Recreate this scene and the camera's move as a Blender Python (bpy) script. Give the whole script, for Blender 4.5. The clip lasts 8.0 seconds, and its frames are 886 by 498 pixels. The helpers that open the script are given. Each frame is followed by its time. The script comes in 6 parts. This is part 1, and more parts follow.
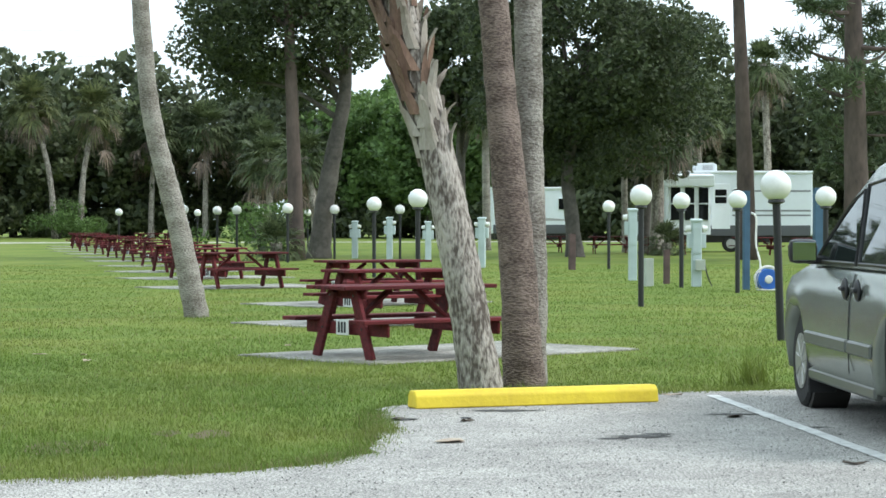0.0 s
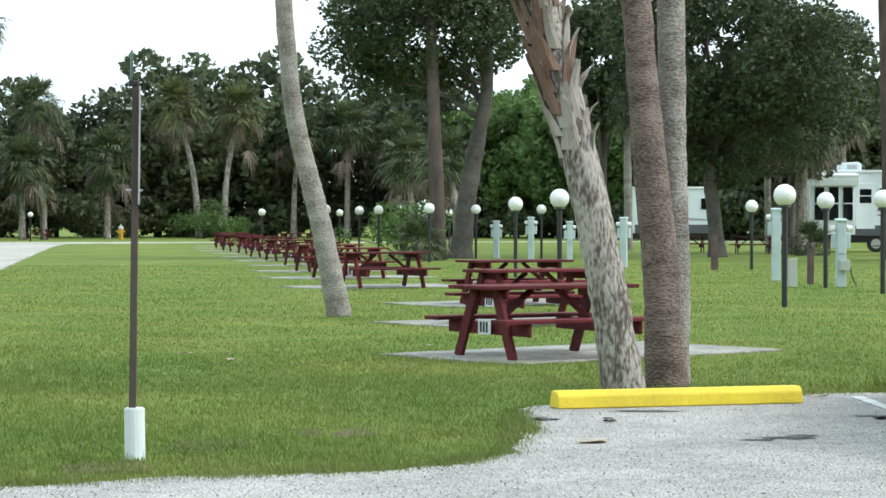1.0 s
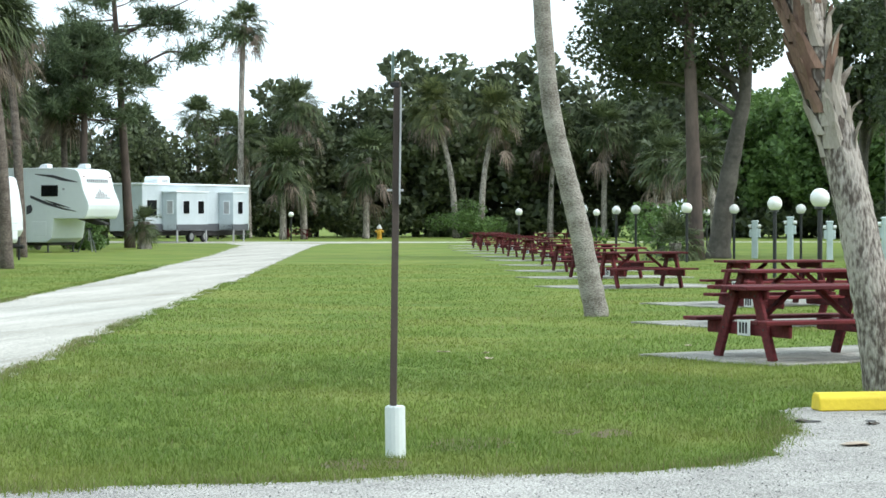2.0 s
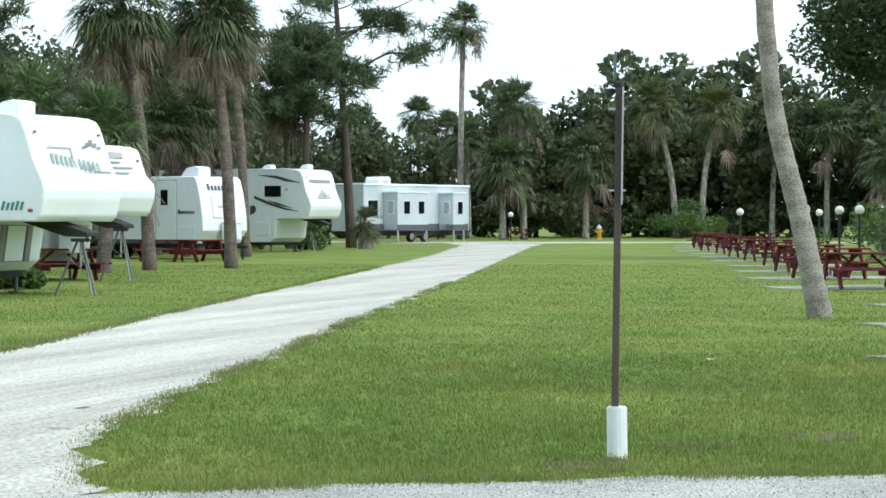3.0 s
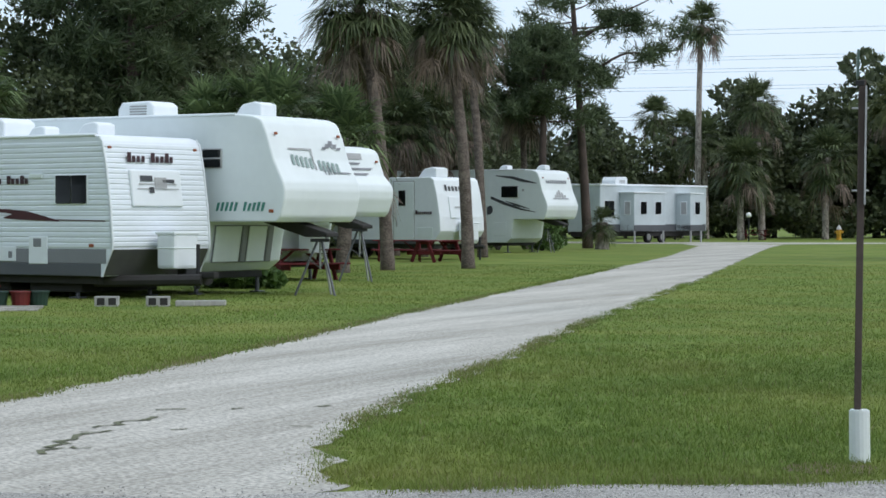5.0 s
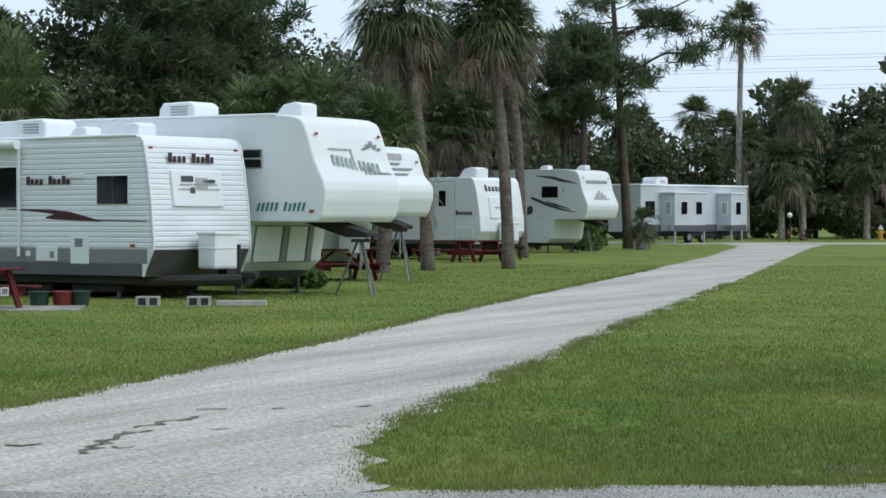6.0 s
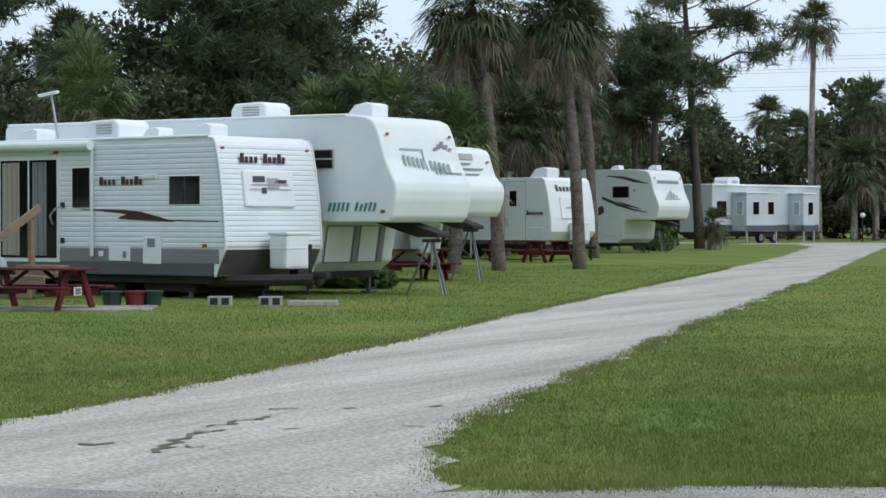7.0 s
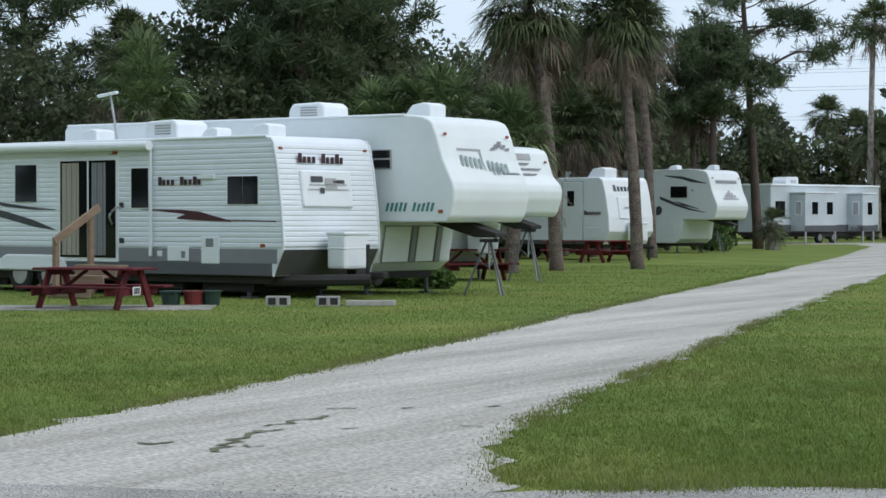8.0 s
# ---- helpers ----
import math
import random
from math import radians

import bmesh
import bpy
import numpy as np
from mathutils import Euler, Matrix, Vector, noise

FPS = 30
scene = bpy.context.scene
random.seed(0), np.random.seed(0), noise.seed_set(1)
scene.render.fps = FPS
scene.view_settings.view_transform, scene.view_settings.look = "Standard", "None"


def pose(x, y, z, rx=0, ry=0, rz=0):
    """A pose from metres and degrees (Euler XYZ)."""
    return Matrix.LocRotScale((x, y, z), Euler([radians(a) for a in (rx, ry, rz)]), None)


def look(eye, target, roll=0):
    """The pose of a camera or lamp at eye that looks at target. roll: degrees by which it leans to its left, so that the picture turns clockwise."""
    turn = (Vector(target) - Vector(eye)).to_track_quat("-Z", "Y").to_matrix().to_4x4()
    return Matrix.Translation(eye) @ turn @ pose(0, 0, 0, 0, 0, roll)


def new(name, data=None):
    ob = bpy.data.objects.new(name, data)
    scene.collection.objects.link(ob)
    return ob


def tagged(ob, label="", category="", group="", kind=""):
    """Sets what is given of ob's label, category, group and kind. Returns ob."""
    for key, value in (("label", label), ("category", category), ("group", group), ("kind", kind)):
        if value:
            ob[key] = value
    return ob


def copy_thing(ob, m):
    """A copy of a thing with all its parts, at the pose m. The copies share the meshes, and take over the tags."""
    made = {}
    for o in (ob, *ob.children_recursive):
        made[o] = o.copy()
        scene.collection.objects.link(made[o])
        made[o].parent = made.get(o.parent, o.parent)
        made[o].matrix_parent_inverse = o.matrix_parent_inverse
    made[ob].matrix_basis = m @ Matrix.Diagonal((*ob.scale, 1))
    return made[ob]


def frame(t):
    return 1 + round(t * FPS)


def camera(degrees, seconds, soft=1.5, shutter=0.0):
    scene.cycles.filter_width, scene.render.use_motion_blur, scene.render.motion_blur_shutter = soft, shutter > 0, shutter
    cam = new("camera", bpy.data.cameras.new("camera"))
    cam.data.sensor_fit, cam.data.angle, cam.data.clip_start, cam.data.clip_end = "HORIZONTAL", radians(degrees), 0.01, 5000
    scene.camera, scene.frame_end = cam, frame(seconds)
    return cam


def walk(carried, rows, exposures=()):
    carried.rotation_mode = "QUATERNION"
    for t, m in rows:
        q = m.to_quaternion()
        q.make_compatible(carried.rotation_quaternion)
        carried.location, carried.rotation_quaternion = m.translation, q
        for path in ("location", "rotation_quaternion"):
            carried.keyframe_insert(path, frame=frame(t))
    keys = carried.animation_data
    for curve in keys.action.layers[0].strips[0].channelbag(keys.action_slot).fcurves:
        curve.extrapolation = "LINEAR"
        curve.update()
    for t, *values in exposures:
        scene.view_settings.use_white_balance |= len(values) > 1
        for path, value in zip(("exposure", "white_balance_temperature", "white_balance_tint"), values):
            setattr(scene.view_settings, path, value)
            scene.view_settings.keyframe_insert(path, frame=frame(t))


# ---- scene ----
# ---- camera ----
cam = camera(22.18, 8.0, soft=1.6)
EYE, TILT, SWING = 1.35, -0.716, 0.14
# seconds, turn to the left, extra tilt
PAN = [
    (0.0, 0.0, 0.0), (0.5, 1.183, 0.0), (1.0, 3.576, -0.003), (1.5, 6.703, 0.012), (2.0, 10.07, -0.008),
    (2.2, 11.309, -0.012), (3.3, 17.072, -0.004), (3.5, 17.983, -0.006), (4.0, 19.727, -0.004), (4.5, 20.883, 0.003),
    (6.0, 22.628, 0.012), (6.5, 23.377, 0.015), (7.0, 24.42, 0.016), (7.5, 25.307, 0.012), (8.0, 25.876, 0.016),
]


def eye_pose(turn, tip):
    a = radians(turn)
    return pose(-SWING * math.sin(a), SWING * (math.cos(a) - 1), EYE, 90 + TILT + tip, 0, turn)


walk(cam, [(t, eye_pose(turn, tip)) for t, turn, tip in PAN],
     exposures=[(0.0, 0.55, 6400, 13), (1.5, 0.59, 6420, 12), (2.2, 0.6, 6380, 12), (3.5, 0.3, 6270, 12), (4.0, 0.02, 6230, 15), (4.5, -0.17, 6220, 17), (6.0, -0.26, 6220, 18), (8.0, -0.33, 6230, 19)])

# ---- world and sun ----
world = bpy.data.worlds.new("world")
scene.world = world
world.use_nodes = True
wn, wl = world.node_tree.nodes, world.node_tree.links
wn.clear()
sky = wn.new("ShaderNodeTexSky")
sky.sky_type, sky.sun_disc = "NISHITA", False
sky.sun_elevation, sky.sun_rotation = radians(49), radians(96)
sky.air_density, sky.dust_density = 1.0, 4.0
hue = wn.new("ShaderNodeHueSaturation")
hue.inputs["Saturation"].default_value = 0.22
back = wn.new("ShaderNodeBackground")
back.inputs["Strength"].default_value = 0.15
wout = wn.new("ShaderNodeOutputWorld")
# a high overcast veil over the sky, a little uneven
clouds, ramp, veil = wn.new("ShaderNodeTexNoise"), wn.new("ShaderNodeValToRGB"), wn.new("ShaderNodeMixRGB")
clouds.inputs["Scale"].default_value, clouds.inputs["Detail"].default_value = 1.6, 4
ramp.color_ramp.elements[0].position, ramp.color_ramp.elements[1].position = 0.3, 0.7
ramp.color_ramp.elements[0].color, ramp.color_ramp.elements[1].color = (5.9, 7.75, 8.5, 1), (7.25, 8.5, 8.95, 1)
veil.inputs[0].default_value = 0.84
wl.new(clouds.outputs["Fac"], ramp.inputs[0])
wl.new(sky.outputs[0], hue.inputs["Color"])
wl.new(hue.outputs[0], veil.inputs[1])
wl.new(ramp.outputs[0], veil.inputs[2])
wl.new(veil.outputs[0], back.inputs[0])
wl.new(back.outputs[0], wout.inputs[0])
sun = new("sun", bpy.data.lights.new("sun", "SUN"))
sun.data.energy, sun.data.angle, sun.data.color = 1.4, radians(24), (1.0, 0.96, 0.9)
sun.matrix_world = look((40, -4, 46), (0, 0, 0))


# ---- materials ----
def mat(name, a, b=None, rough=0.6, scale=8.0, bump=0.0, metal=0.0, fine=60.0, island=0.0, stretch=(1, 1, 1), spec=0.5, pick=0.0, span=(0.45, 1.0), grain=0.45):
    """Two-scale mottled surface from colour a to b."""
    m = bpy.data.materials.new(name)
    m.use_nodes = True
    n, l = m.node_tree.nodes, m.node_tree.links
    p = n["Principled BSDF"]
    p.inputs["Roughness"].default_value = rough
    p.inputs["Metallic"].default_value = metal
    p.inputs["Specular IOR Level"].default_value = spec
    b = b or tuple(c * 0.8 for c in a)
    co = n.new("ShaderNodeTexCoord")
    mp = n.new("ShaderNodeMapping")
    mp.inputs["Scale"].default_value = stretch
    l.new(co.outputs["Object"], mp.inputs[0])
    n1, n2 = n.new("ShaderNodeTexNoise"), n.new("ShaderNodeTexNoise")
    n1.inputs["Scale"].default_value, n2.inputs["Scale"].default_value = scale, fine
    n1.inputs["Detail"].default_value = 5
    l.new(mp.outputs[0], n1.inputs["Vector"])
    l.new(mp.outputs[0], n2.inputs["Vector"])
    mix = n.new("ShaderNodeMath")
    mix.operation = "MULTIPLY_ADD"
    l.new(n2.outputs["Fac"], mix.inputs[0])
    mix.inputs[1].default_value = grain
    l.new(n1.outputs["Fac"], mix.inputs[2])
    src = mix.outputs[0]
    if grain != 0.45:
        even = n.new("ShaderNodeMath")
        even.operation = "MULTIPLY"
        even.inputs[1].default_value = 1 / (1 + grain)
        l.new(src, even.inputs[0])
        src = even.outputs[0]
    if island or pick:
        info = n.new("ShaderNodeNewGeometry" if island else "ShaderNodeObjectInfo")
        add = n.new("ShaderNodeMath")
        add.operation = "MULTIPLY_ADD"
        l.new(info.outputs["Random Per Island" if island else "Random"], add.inputs[0])
        add.inputs[1].default_value = island or pick
        l.new(src, add.inputs[2])
        sub = n.new("ShaderNodeMath")
        sub.operation = "SUBTRACT"
        l.new(add.outputs[0], sub.inputs[0])
        sub.inputs[1].default_value = (island or pick) / 2
        src = sub.outputs[0]
    ramp = n.new("ShaderNodeValToRGB")
    ramp.color_ramp.elements[0].position, ramp.color_ramp.elements[1].position = span
    ramp.color_ramp.elements[0].color, ramp.color_ramp.elements[1].color = (*b, 1), (*a, 1)
    l.new(src, ramp.inputs[0])
    l.new(ramp.outputs[0], p.inputs["Base Color"])
    if bump:
        bn = n.new("ShaderNodeBump")
        bn.inputs["Strength"].default_value, bn.inputs["Distance"].default_value = bump, 0.02
        l.new(mix.outputs[0], bn.inputs["Height"])
        l.new(bn.outputs[0], p.inputs["Normal"])
    return m


def leaf_mat(name, a, b, island=0.7):
    m = mat(name, a, b, 0.55, 0.35, fine=3.0, island=island, spec=0.3)
    n, l = m.node_tree.nodes, m.node_tree.links
    p, ramp = n["Principled BSDF"], n["Color Ramp"]
    tr, mx = n.new("ShaderNodeBsdfTranslucent"), n.new("ShaderNodeMixShader")
    mx.inputs[0].default_value = 0.35
    l.new(ramp.outputs[0], tr.inputs["Color"])
    l.new(p.outputs[0], mx.inputs[1])
    l.new(tr.outputs[0], mx.inputs[2])
    l.new(mx.outputs[0], n["Material Output"].inputs["Surface"])
    return m


def glass_mat(name, tint, rough=0.04, spec=0.35):
    return mat(name, tint, tint, rough, 1.0, spec=spec)


def gritty(name, a, b, scale, grit, lo=0.42, hi=1.35, stretch=(1, 1, 1)):
    """Worn paving: soft stains over a salt-and-pepper grit."""
    m = mat(name, a, b, 0.93, scale, 0.0, fine=scale * 7, stretch=stretch, span=(0.5, 0.92))
    n, l = m.node_tree.nodes, m.node_tree.links
    vor, co, mul, bn = n.new("ShaderNodeTexNoise"), n.new("ShaderNodeTexCoord"), n.new("ShaderNodeMixRGB"), n.new("ShaderNodeBump")
    vor.inputs["Scale"].default_value, vor.inputs["Detail"].default_value = grit, 3
    l.new(co.outputs["Object"], vor.inputs["Vector"])
    r = n.new("ShaderNodeValToRGB")
    r.color_ramp.elements[0].position, r.color_ramp.elements[1].position = 0.36, 0.64
    r.color_ramp.elements[0].color, r.color_ramp.elements[1].color = (lo, lo, lo, 1), (hi, hi, hi, 1)
    l.new(vor.outputs["Fac"], r.inputs[0])
    mul.blend_type = "MULTIPLY"
    mul.inputs[0].default_value = 1.0
    l.new(n["Color Ramp"].outputs[0], mul.inputs[1])
    l.new(r.outputs[0], mul.inputs[2])
    l.new(mul.outputs[0], n["Principled BSDF"].inputs["Base Color"])
    bn.inputs["Strength"].default_value, bn.inputs["Distance"].default_value = 0.5, 0.01
    l.new(vor.outputs["Fac"], bn.inputs["Height"])
    l.new(bn.outputs[0], n["Principled BSDF"].inputs["Normal"])
    return m


def patchy(m):
    """Yellowish thin patches and lusher spots over a lawn."""
    n, l = m.node_tree.nodes, m.node_tree.links
    co, no, rp, mx = n.new("ShaderNodeTexCoord"), n.new("ShaderNodeTexNoise"), n.new("ShaderNodeValToRGB"), n.new("ShaderNodeMixRGB")
    no.inputs["Scale"].default_value, no.inputs["Detail"].default_value, no.inputs["Roughness"].default_value = 0.33, 6, 0.65
    l.new(co.outputs["Object"], no.inputs["Vector"])
    rp.color_ramp.elements[0].position, rp.color_ramp.elements[1].position = 0.44, 0.68
    rp.color_ramp.elements[0].color, rp.color_ramp.elements[1].color = (0, 0, 0, 1), (0.6, 0.6, 0.6, 1)
    l.new(no.outputs["Fac"], rp.inputs[0])
    l.new(rp.outputs[0], mx.inputs[0])
    src = n["Color Ramp"].outputs[0]
    mx.inputs[2].default_value = (0.23, 0.235, 0.062, 1)
    old = [k.to_socket for k in src.links]
    l.new(src, mx.inputs[1])
    for s in old:
        l.new(mx.outputs[0], s)
    return m


M = {
    "lawn": patchy(mat("lawn", (0.16, 0.214, 0.046), (0.088, 0.138, 0.027), 0.95, 0.6, 0.6, fine=9.0, spec=0.1)),
    "blade": patchy(leaf_mat("blade", (0.178, 0.248, 0.047), (0.098, 0.158, 0.026), 0.3)),
    "straw": leaf_mat("straw", (0.27, 0.245, 0.12), (0.16, 0.155, 0.065), 0.4),
    "asphalt": gritty("asphalt", (0.4, 0.385, 0.355), (0.24, 0.23, 0.212), 0.9, 75.0, 0.3, 1.6),
    "shell": gritty("shell", (0.54, 0.515, 0.46), (0.32, 0.3, 0.255), 0.9, 30.0, 0.62, 1.2, (1.3, 0.09, 1)),
    "duskleaf": leaf_mat("duskleaf", (0.11, 0.132, 0.066), (0.045, 0.06, 0.032)),
    "crack": mat("crack", (0.15, 0.155, 0.085), (0.075, 0.085, 0.045), 0.95, 6.0),
    "line": mat("line", (0.75, 0.75, 0.73), (0.42, 0.42, 0.4), 0.8, 7.0, 0.2),
    "yellow": mat("yellow", (0.78, 0.6, 0.035), (0.6, 0.43, 0.03), 0.65, 3.0, 0.35, fine=30.0),
    "slab": gritty("slab", (0.4, 0.385, 0.34), (0.13, 0.125, 0.1), 1.3, 45.0, 0.6, 1.25),
    "redwood": mat("redwood", (0.165, 0.026, 0.03), (0.055, 0.013, 0.015), 0.75, 3.0, 0.3, stretch=(1, 8, 8), pick=0.35, spec=0.2),
    "sign": mat("sign", (0.72, 0.73, 0.72), (0.6, 0.61, 0.6), 0.5, 6.0),
    "ink": mat("ink", (0.015, 0.015, 0.018), None, 0.6),
    "black": mat("black", (0.02, 0.02, 0.022), (0.012, 0.012, 0.013), 0.45, 5.0),
    "rubber": mat("rubber", (0.022, 0.022, 0.022), (0.012, 0.012, 0.012), 0.85, 9.0, 0.3),
    "globe": mat("globe", (0.83, 0.83, 0.8), (0.66, 0.66, 0.63), 0.3, 4.0),
    "palmbark": mat("palmbark", (0.42, 0.38, 0.335), (0.1, 0.08, 0.066), 0.95, 6.0, 1.0, fine=38.0, stretch=(1, 1, 0.36), span=(0.42, 0.58), grain=1.3),
    "brownbark": mat("brownbark", (0.25, 0.19, 0.16), (0.075, 0.052, 0.042), 0.95, 3.0, 1.0, fine=30.0, stretch=(1, 1, 2.4), span=(0.38, 0.6), grain=1.1),
    "palebark": mat("palebark", (0.35, 0.325, 0.285), (0.12, 0.1, 0.083), 0.95, 3.0, 1.0, fine=32.0, stretch=(1, 1, 1.8), span=(0.36, 0.6), grain=1.0),
    "duskbark": mat("duskbark", (0.19, 0.155, 0.13), (0.07, 0.054, 0.045), 0.95, 4.0, 1.0, fine=20.0, stretch=(1, 1, 1.5), span=(0.4, 0.62), grain=1.0),
    "plate": mat("plate", (0.16, 0.16, 0.158), (0.1, 0.1, 0.1), 0.45, 2.0, metal=0.5),
    "oil": mat("oil", (0.07, 0.068, 0.065), (0.04, 0.04, 0.038), 0.8, 9.0),
    "soil": mat("soil", (0.17, 0.12, 0.065), (0.075, 0.055, 0.03), 0.95, 8.0, 0.5),
    "pinebark": mat("pinebark", (0.13, 0.095, 0.08), (0.045, 0.034, 0.03), 0.95, 2.5, 1.0, fine=9.0, stretch=(1, 1, 0.4)),
    "oakbark": mat("oakbark", (0.13, 0.115, 0.1), (0.05, 0.045, 0.04), 0.95, 2.0, 1.0, fine=8.0),
    "boot": mat("boot", (0.42, 0.385, 0.33), (0.2, 0.165, 0.13), 0.9, 4.0, 0.5, stretch=(1, 1, 0.3), island=0.4),
    "bootred": mat("bootred", (0.27, 0.165, 0.115), (0.1, 0.06, 0.045), 0.9, 4.0, 0.5, stretch=(1, 1, 0.3), island=0.4),
    "oakleaf": leaf_mat("oakleaf", (0.098, 0.126, 0.056), (0.038, 0.054, 0.027)),
    "greenleaf": leaf_mat("greenleaf", (0.15, 0.24, 0.07), (0.06, 0.11, 0.03)),
    "woodleaf": leaf_mat("woodleaf", (0.125, 0.153, 0.07), (0.052, 0.07, 0.035)),
    "needle": leaf_mat("needle", (0.125, 0.165, 0.08), (0.045, 0.07, 0.033)),
    "frond": leaf_mat("frond", (0.128, 0.158, 0.07), (0.04, 0.06, 0.026)),
    "freshfrond": leaf_mat("freshfrond", (0.16, 0.22, 0.088), (0.06, 0.095, 0.038)),
    "frondyel": leaf_mat("frondyel", (0.155, 0.17, 0.065), (0.06, 0.08, 0.03)),
    "dead": leaf_mat("dead", (0.28, 0.215, 0.165), (0.085, 0.065, 0.05)),
    "white": mat("white", (0.78, 0.82, 0.84), (0.71, 0.75, 0.77), 0.35, 0.9, fine=6.0),
    "siding": mat("siding", (0.76, 0.81, 0.85), (0.69, 0.735, 0.775), 0.4, 0.8, fine=5.0),
    # white siding darkened in its colour for the shade of trees above it
    "shadedsiding": mat("shadedsiding", (0.52, 0.58, 0.6), (0.42, 0.48, 0.5), 0.5, 0.8, fine=5.0),
    "cream": mat("cream", (0.75, 0.8, 0.8), (0.68, 0.73, 0.73), 0.4, 0.8, fine=5.0),
    "grey": mat("grey", (0.1, 0.105, 0.115), (0.075, 0.08, 0.09), 0.45, 1.0),
    "midgrey": mat("midgrey", (0.23, 0.235, 0.25), (0.18, 0.185, 0.2), 0.45, 1.0),
    "steel": mat("steel", (0.5, 0.5, 0.5), (0.36, 0.36, 0.36), 0.42, 3.0, metal=0.9),
    "glass": glass_mat("glass", (0.008, 0.009, 0.01), 0.06),
    "underside": mat("underside", (0.03, 0.028, 0.026), (0.015, 0.014, 0.013), 0.8, 3.0),
    "wine": mat("wine", (0.05, 0.014, 0.022), (0.03, 0.01, 0.015), 0.5),
    "maroon": mat("maroon", (0.06, 0.008, 0.014), None, 0.45),
    "green": mat("green", (0.05, 0.24, 0.18), (0.035, 0.18, 0.14), 0.5),
    "greygreen": mat("greygreen", (0.28, 0.36, 0.34), (0.2, 0.28, 0.26), 0.55, 3.0),
    "decal": mat("decal", (0.06, 0.062, 0.07), (0.03, 0.03, 0.035), 0.5, 3.0),
    "pale": mat("pale", (0.42, 0.43, 0.43), (0.3, 0.3, 0.3), 0.6, 3.0),
    "curtain": mat("curtain", (0.4, 0.37, 0.3), (0.28, 0.26, 0.21), 0.8, 2.0, stretch=(12, 12, 0.4)),
    "amber": mat("amber", (0.3, 0.07, 0.02), None, 0.3),
    "lumber": mat("lumber", (0.3, 0.21, 0.14), (0.18, 0.125, 0.085), 0.8, 3.0, stretch=(1, 1, 4)),
    "block": mat("block", (0.42, 0.41, 0.39), (0.28, 0.275, 0.26), 0.95, 8.0, 0.4),
    "pedestal": mat("pedestal", (0.5, 0.58, 0.58), (0.36, 0.43, 0.43), 0.55, 2.5),
    "boxgrey": mat("boxgrey", (0.45, 0.48, 0.42), (0.36, 0.39, 0.34), 0.6, 3.0),
    "woodpost": mat("woodpost", (0.12, 0.075, 0.07), (0.06, 0.04, 0.036), 0.85, 4.0, 0.3),
    "bluepost": mat("bluepost", (0.055, 0.125, 0.2), (0.03, 0.075, 0.13), 0.6, 4.0),
    "blue": mat("blue", (0.03, 0.13, 0.5), None, 0.4),
    "hose": mat("hose", (0.75, 0.74, 0.7), (0.6, 0.6, 0.56), 0.5, 4.0),
    "postbrown": mat("postbrown", (0.085, 0.06, 0.05), (0.05, 0.037, 0.03), 0.7, 5.0, 0.2),
    "pvc": mat("pvc", (0.78, 0.83, 0.82), (0.68, 0.73, 0.72), 0.4, 5.0),
    "signgreen": mat("signgreen", (0.1, 0.17, 0.15), (0.07, 0.12, 0.105), 0.4, 4.0),
    "hydrant": mat("hydrant", (0.6, 0.33, 0.03), (0.45, 0.24, 0.02), 0.5, 4.0),
    "silver": mat("silver", (0.5, 0.5, 0.48), (0.38, 0.38, 0.36), 0.4, 4.0),
    "paint": mat("paint", (0.265, 0.285, 0.245), (0.23, 0.25, 0.215), 0.22, 0.7, metal=0.5),
    "cable": mat("cable", (0.4, 0.41, 0.42), None, 0.5),
    "litter": mat("litter", (0.5, 0.42, 0.33), (0.3, 0.22, 0.16), 0.8, 8.0),
    "bark_chip": mat("bark_chip", (0.09, 0.07, 0.055), (0.05, 0.04, 0.03), 0.9, 8.0),
    "pot": mat("pot", (0.014, 0.045, 0.028), (0.01, 0.03, 0.02), 0.6, 5.0),
    "redbin": mat("redbin", (0.16, 0.02, 0.016), None, 0.5),
}


# ---- mesh helpers ----
def finish(name, me, material, parent=None, label="", smooth=False):
    ob = new(name, me)
    me.materials.append(M[material])
    if smooth:
        me.shade_smooth()
    if parent:
        ob.parent = parent
    if label:
        ob["label"] = label
    return ob


def part(name, bm, material, parent=None, label="", smooth=False):
    """One mesh object from a bmesh."""
    me = bpy.data.meshes.new(name)
    bmesh.ops.recalc_face_normals(bm, faces=bm.faces)
    bm.to_mesh(me)
    bm.free()
    return finish(name, me, material, parent, label, smooth)


def thing(name, m, label, category, group=""):
    e = new(name)
    e.empty_display_size = 0.2
    e.matrix_world = m
    return tagged(e, label, category, group)


def box(sx, sy, sz, at=(0, 0, 0), rot=(0, 0, 0), bevel=0.0, bm=None):
    """A bevelled block centred at a place."""
    b = bmesh.new()
    bmesh.ops.create_cube(b, size=1, matrix=Matrix.Diagonal((sx, sy, sz, 1)))
    if bevel:
        bmesh.ops.bevel(b, geom=b.edges[:], offset=bevel, segments=2 if bevel > 0.02 else 1, profile=0.6, affect="EDGES")
    b.transform(pose(*at, *rot))
    if bm is None:
        return b
    tmp = bpy.data.meshes.new("t")
    b.to_mesh(tmp)
    b.free()
    bm.from_mesh(tmp)
    bpy.data.meshes.remove(tmp)
    return bm


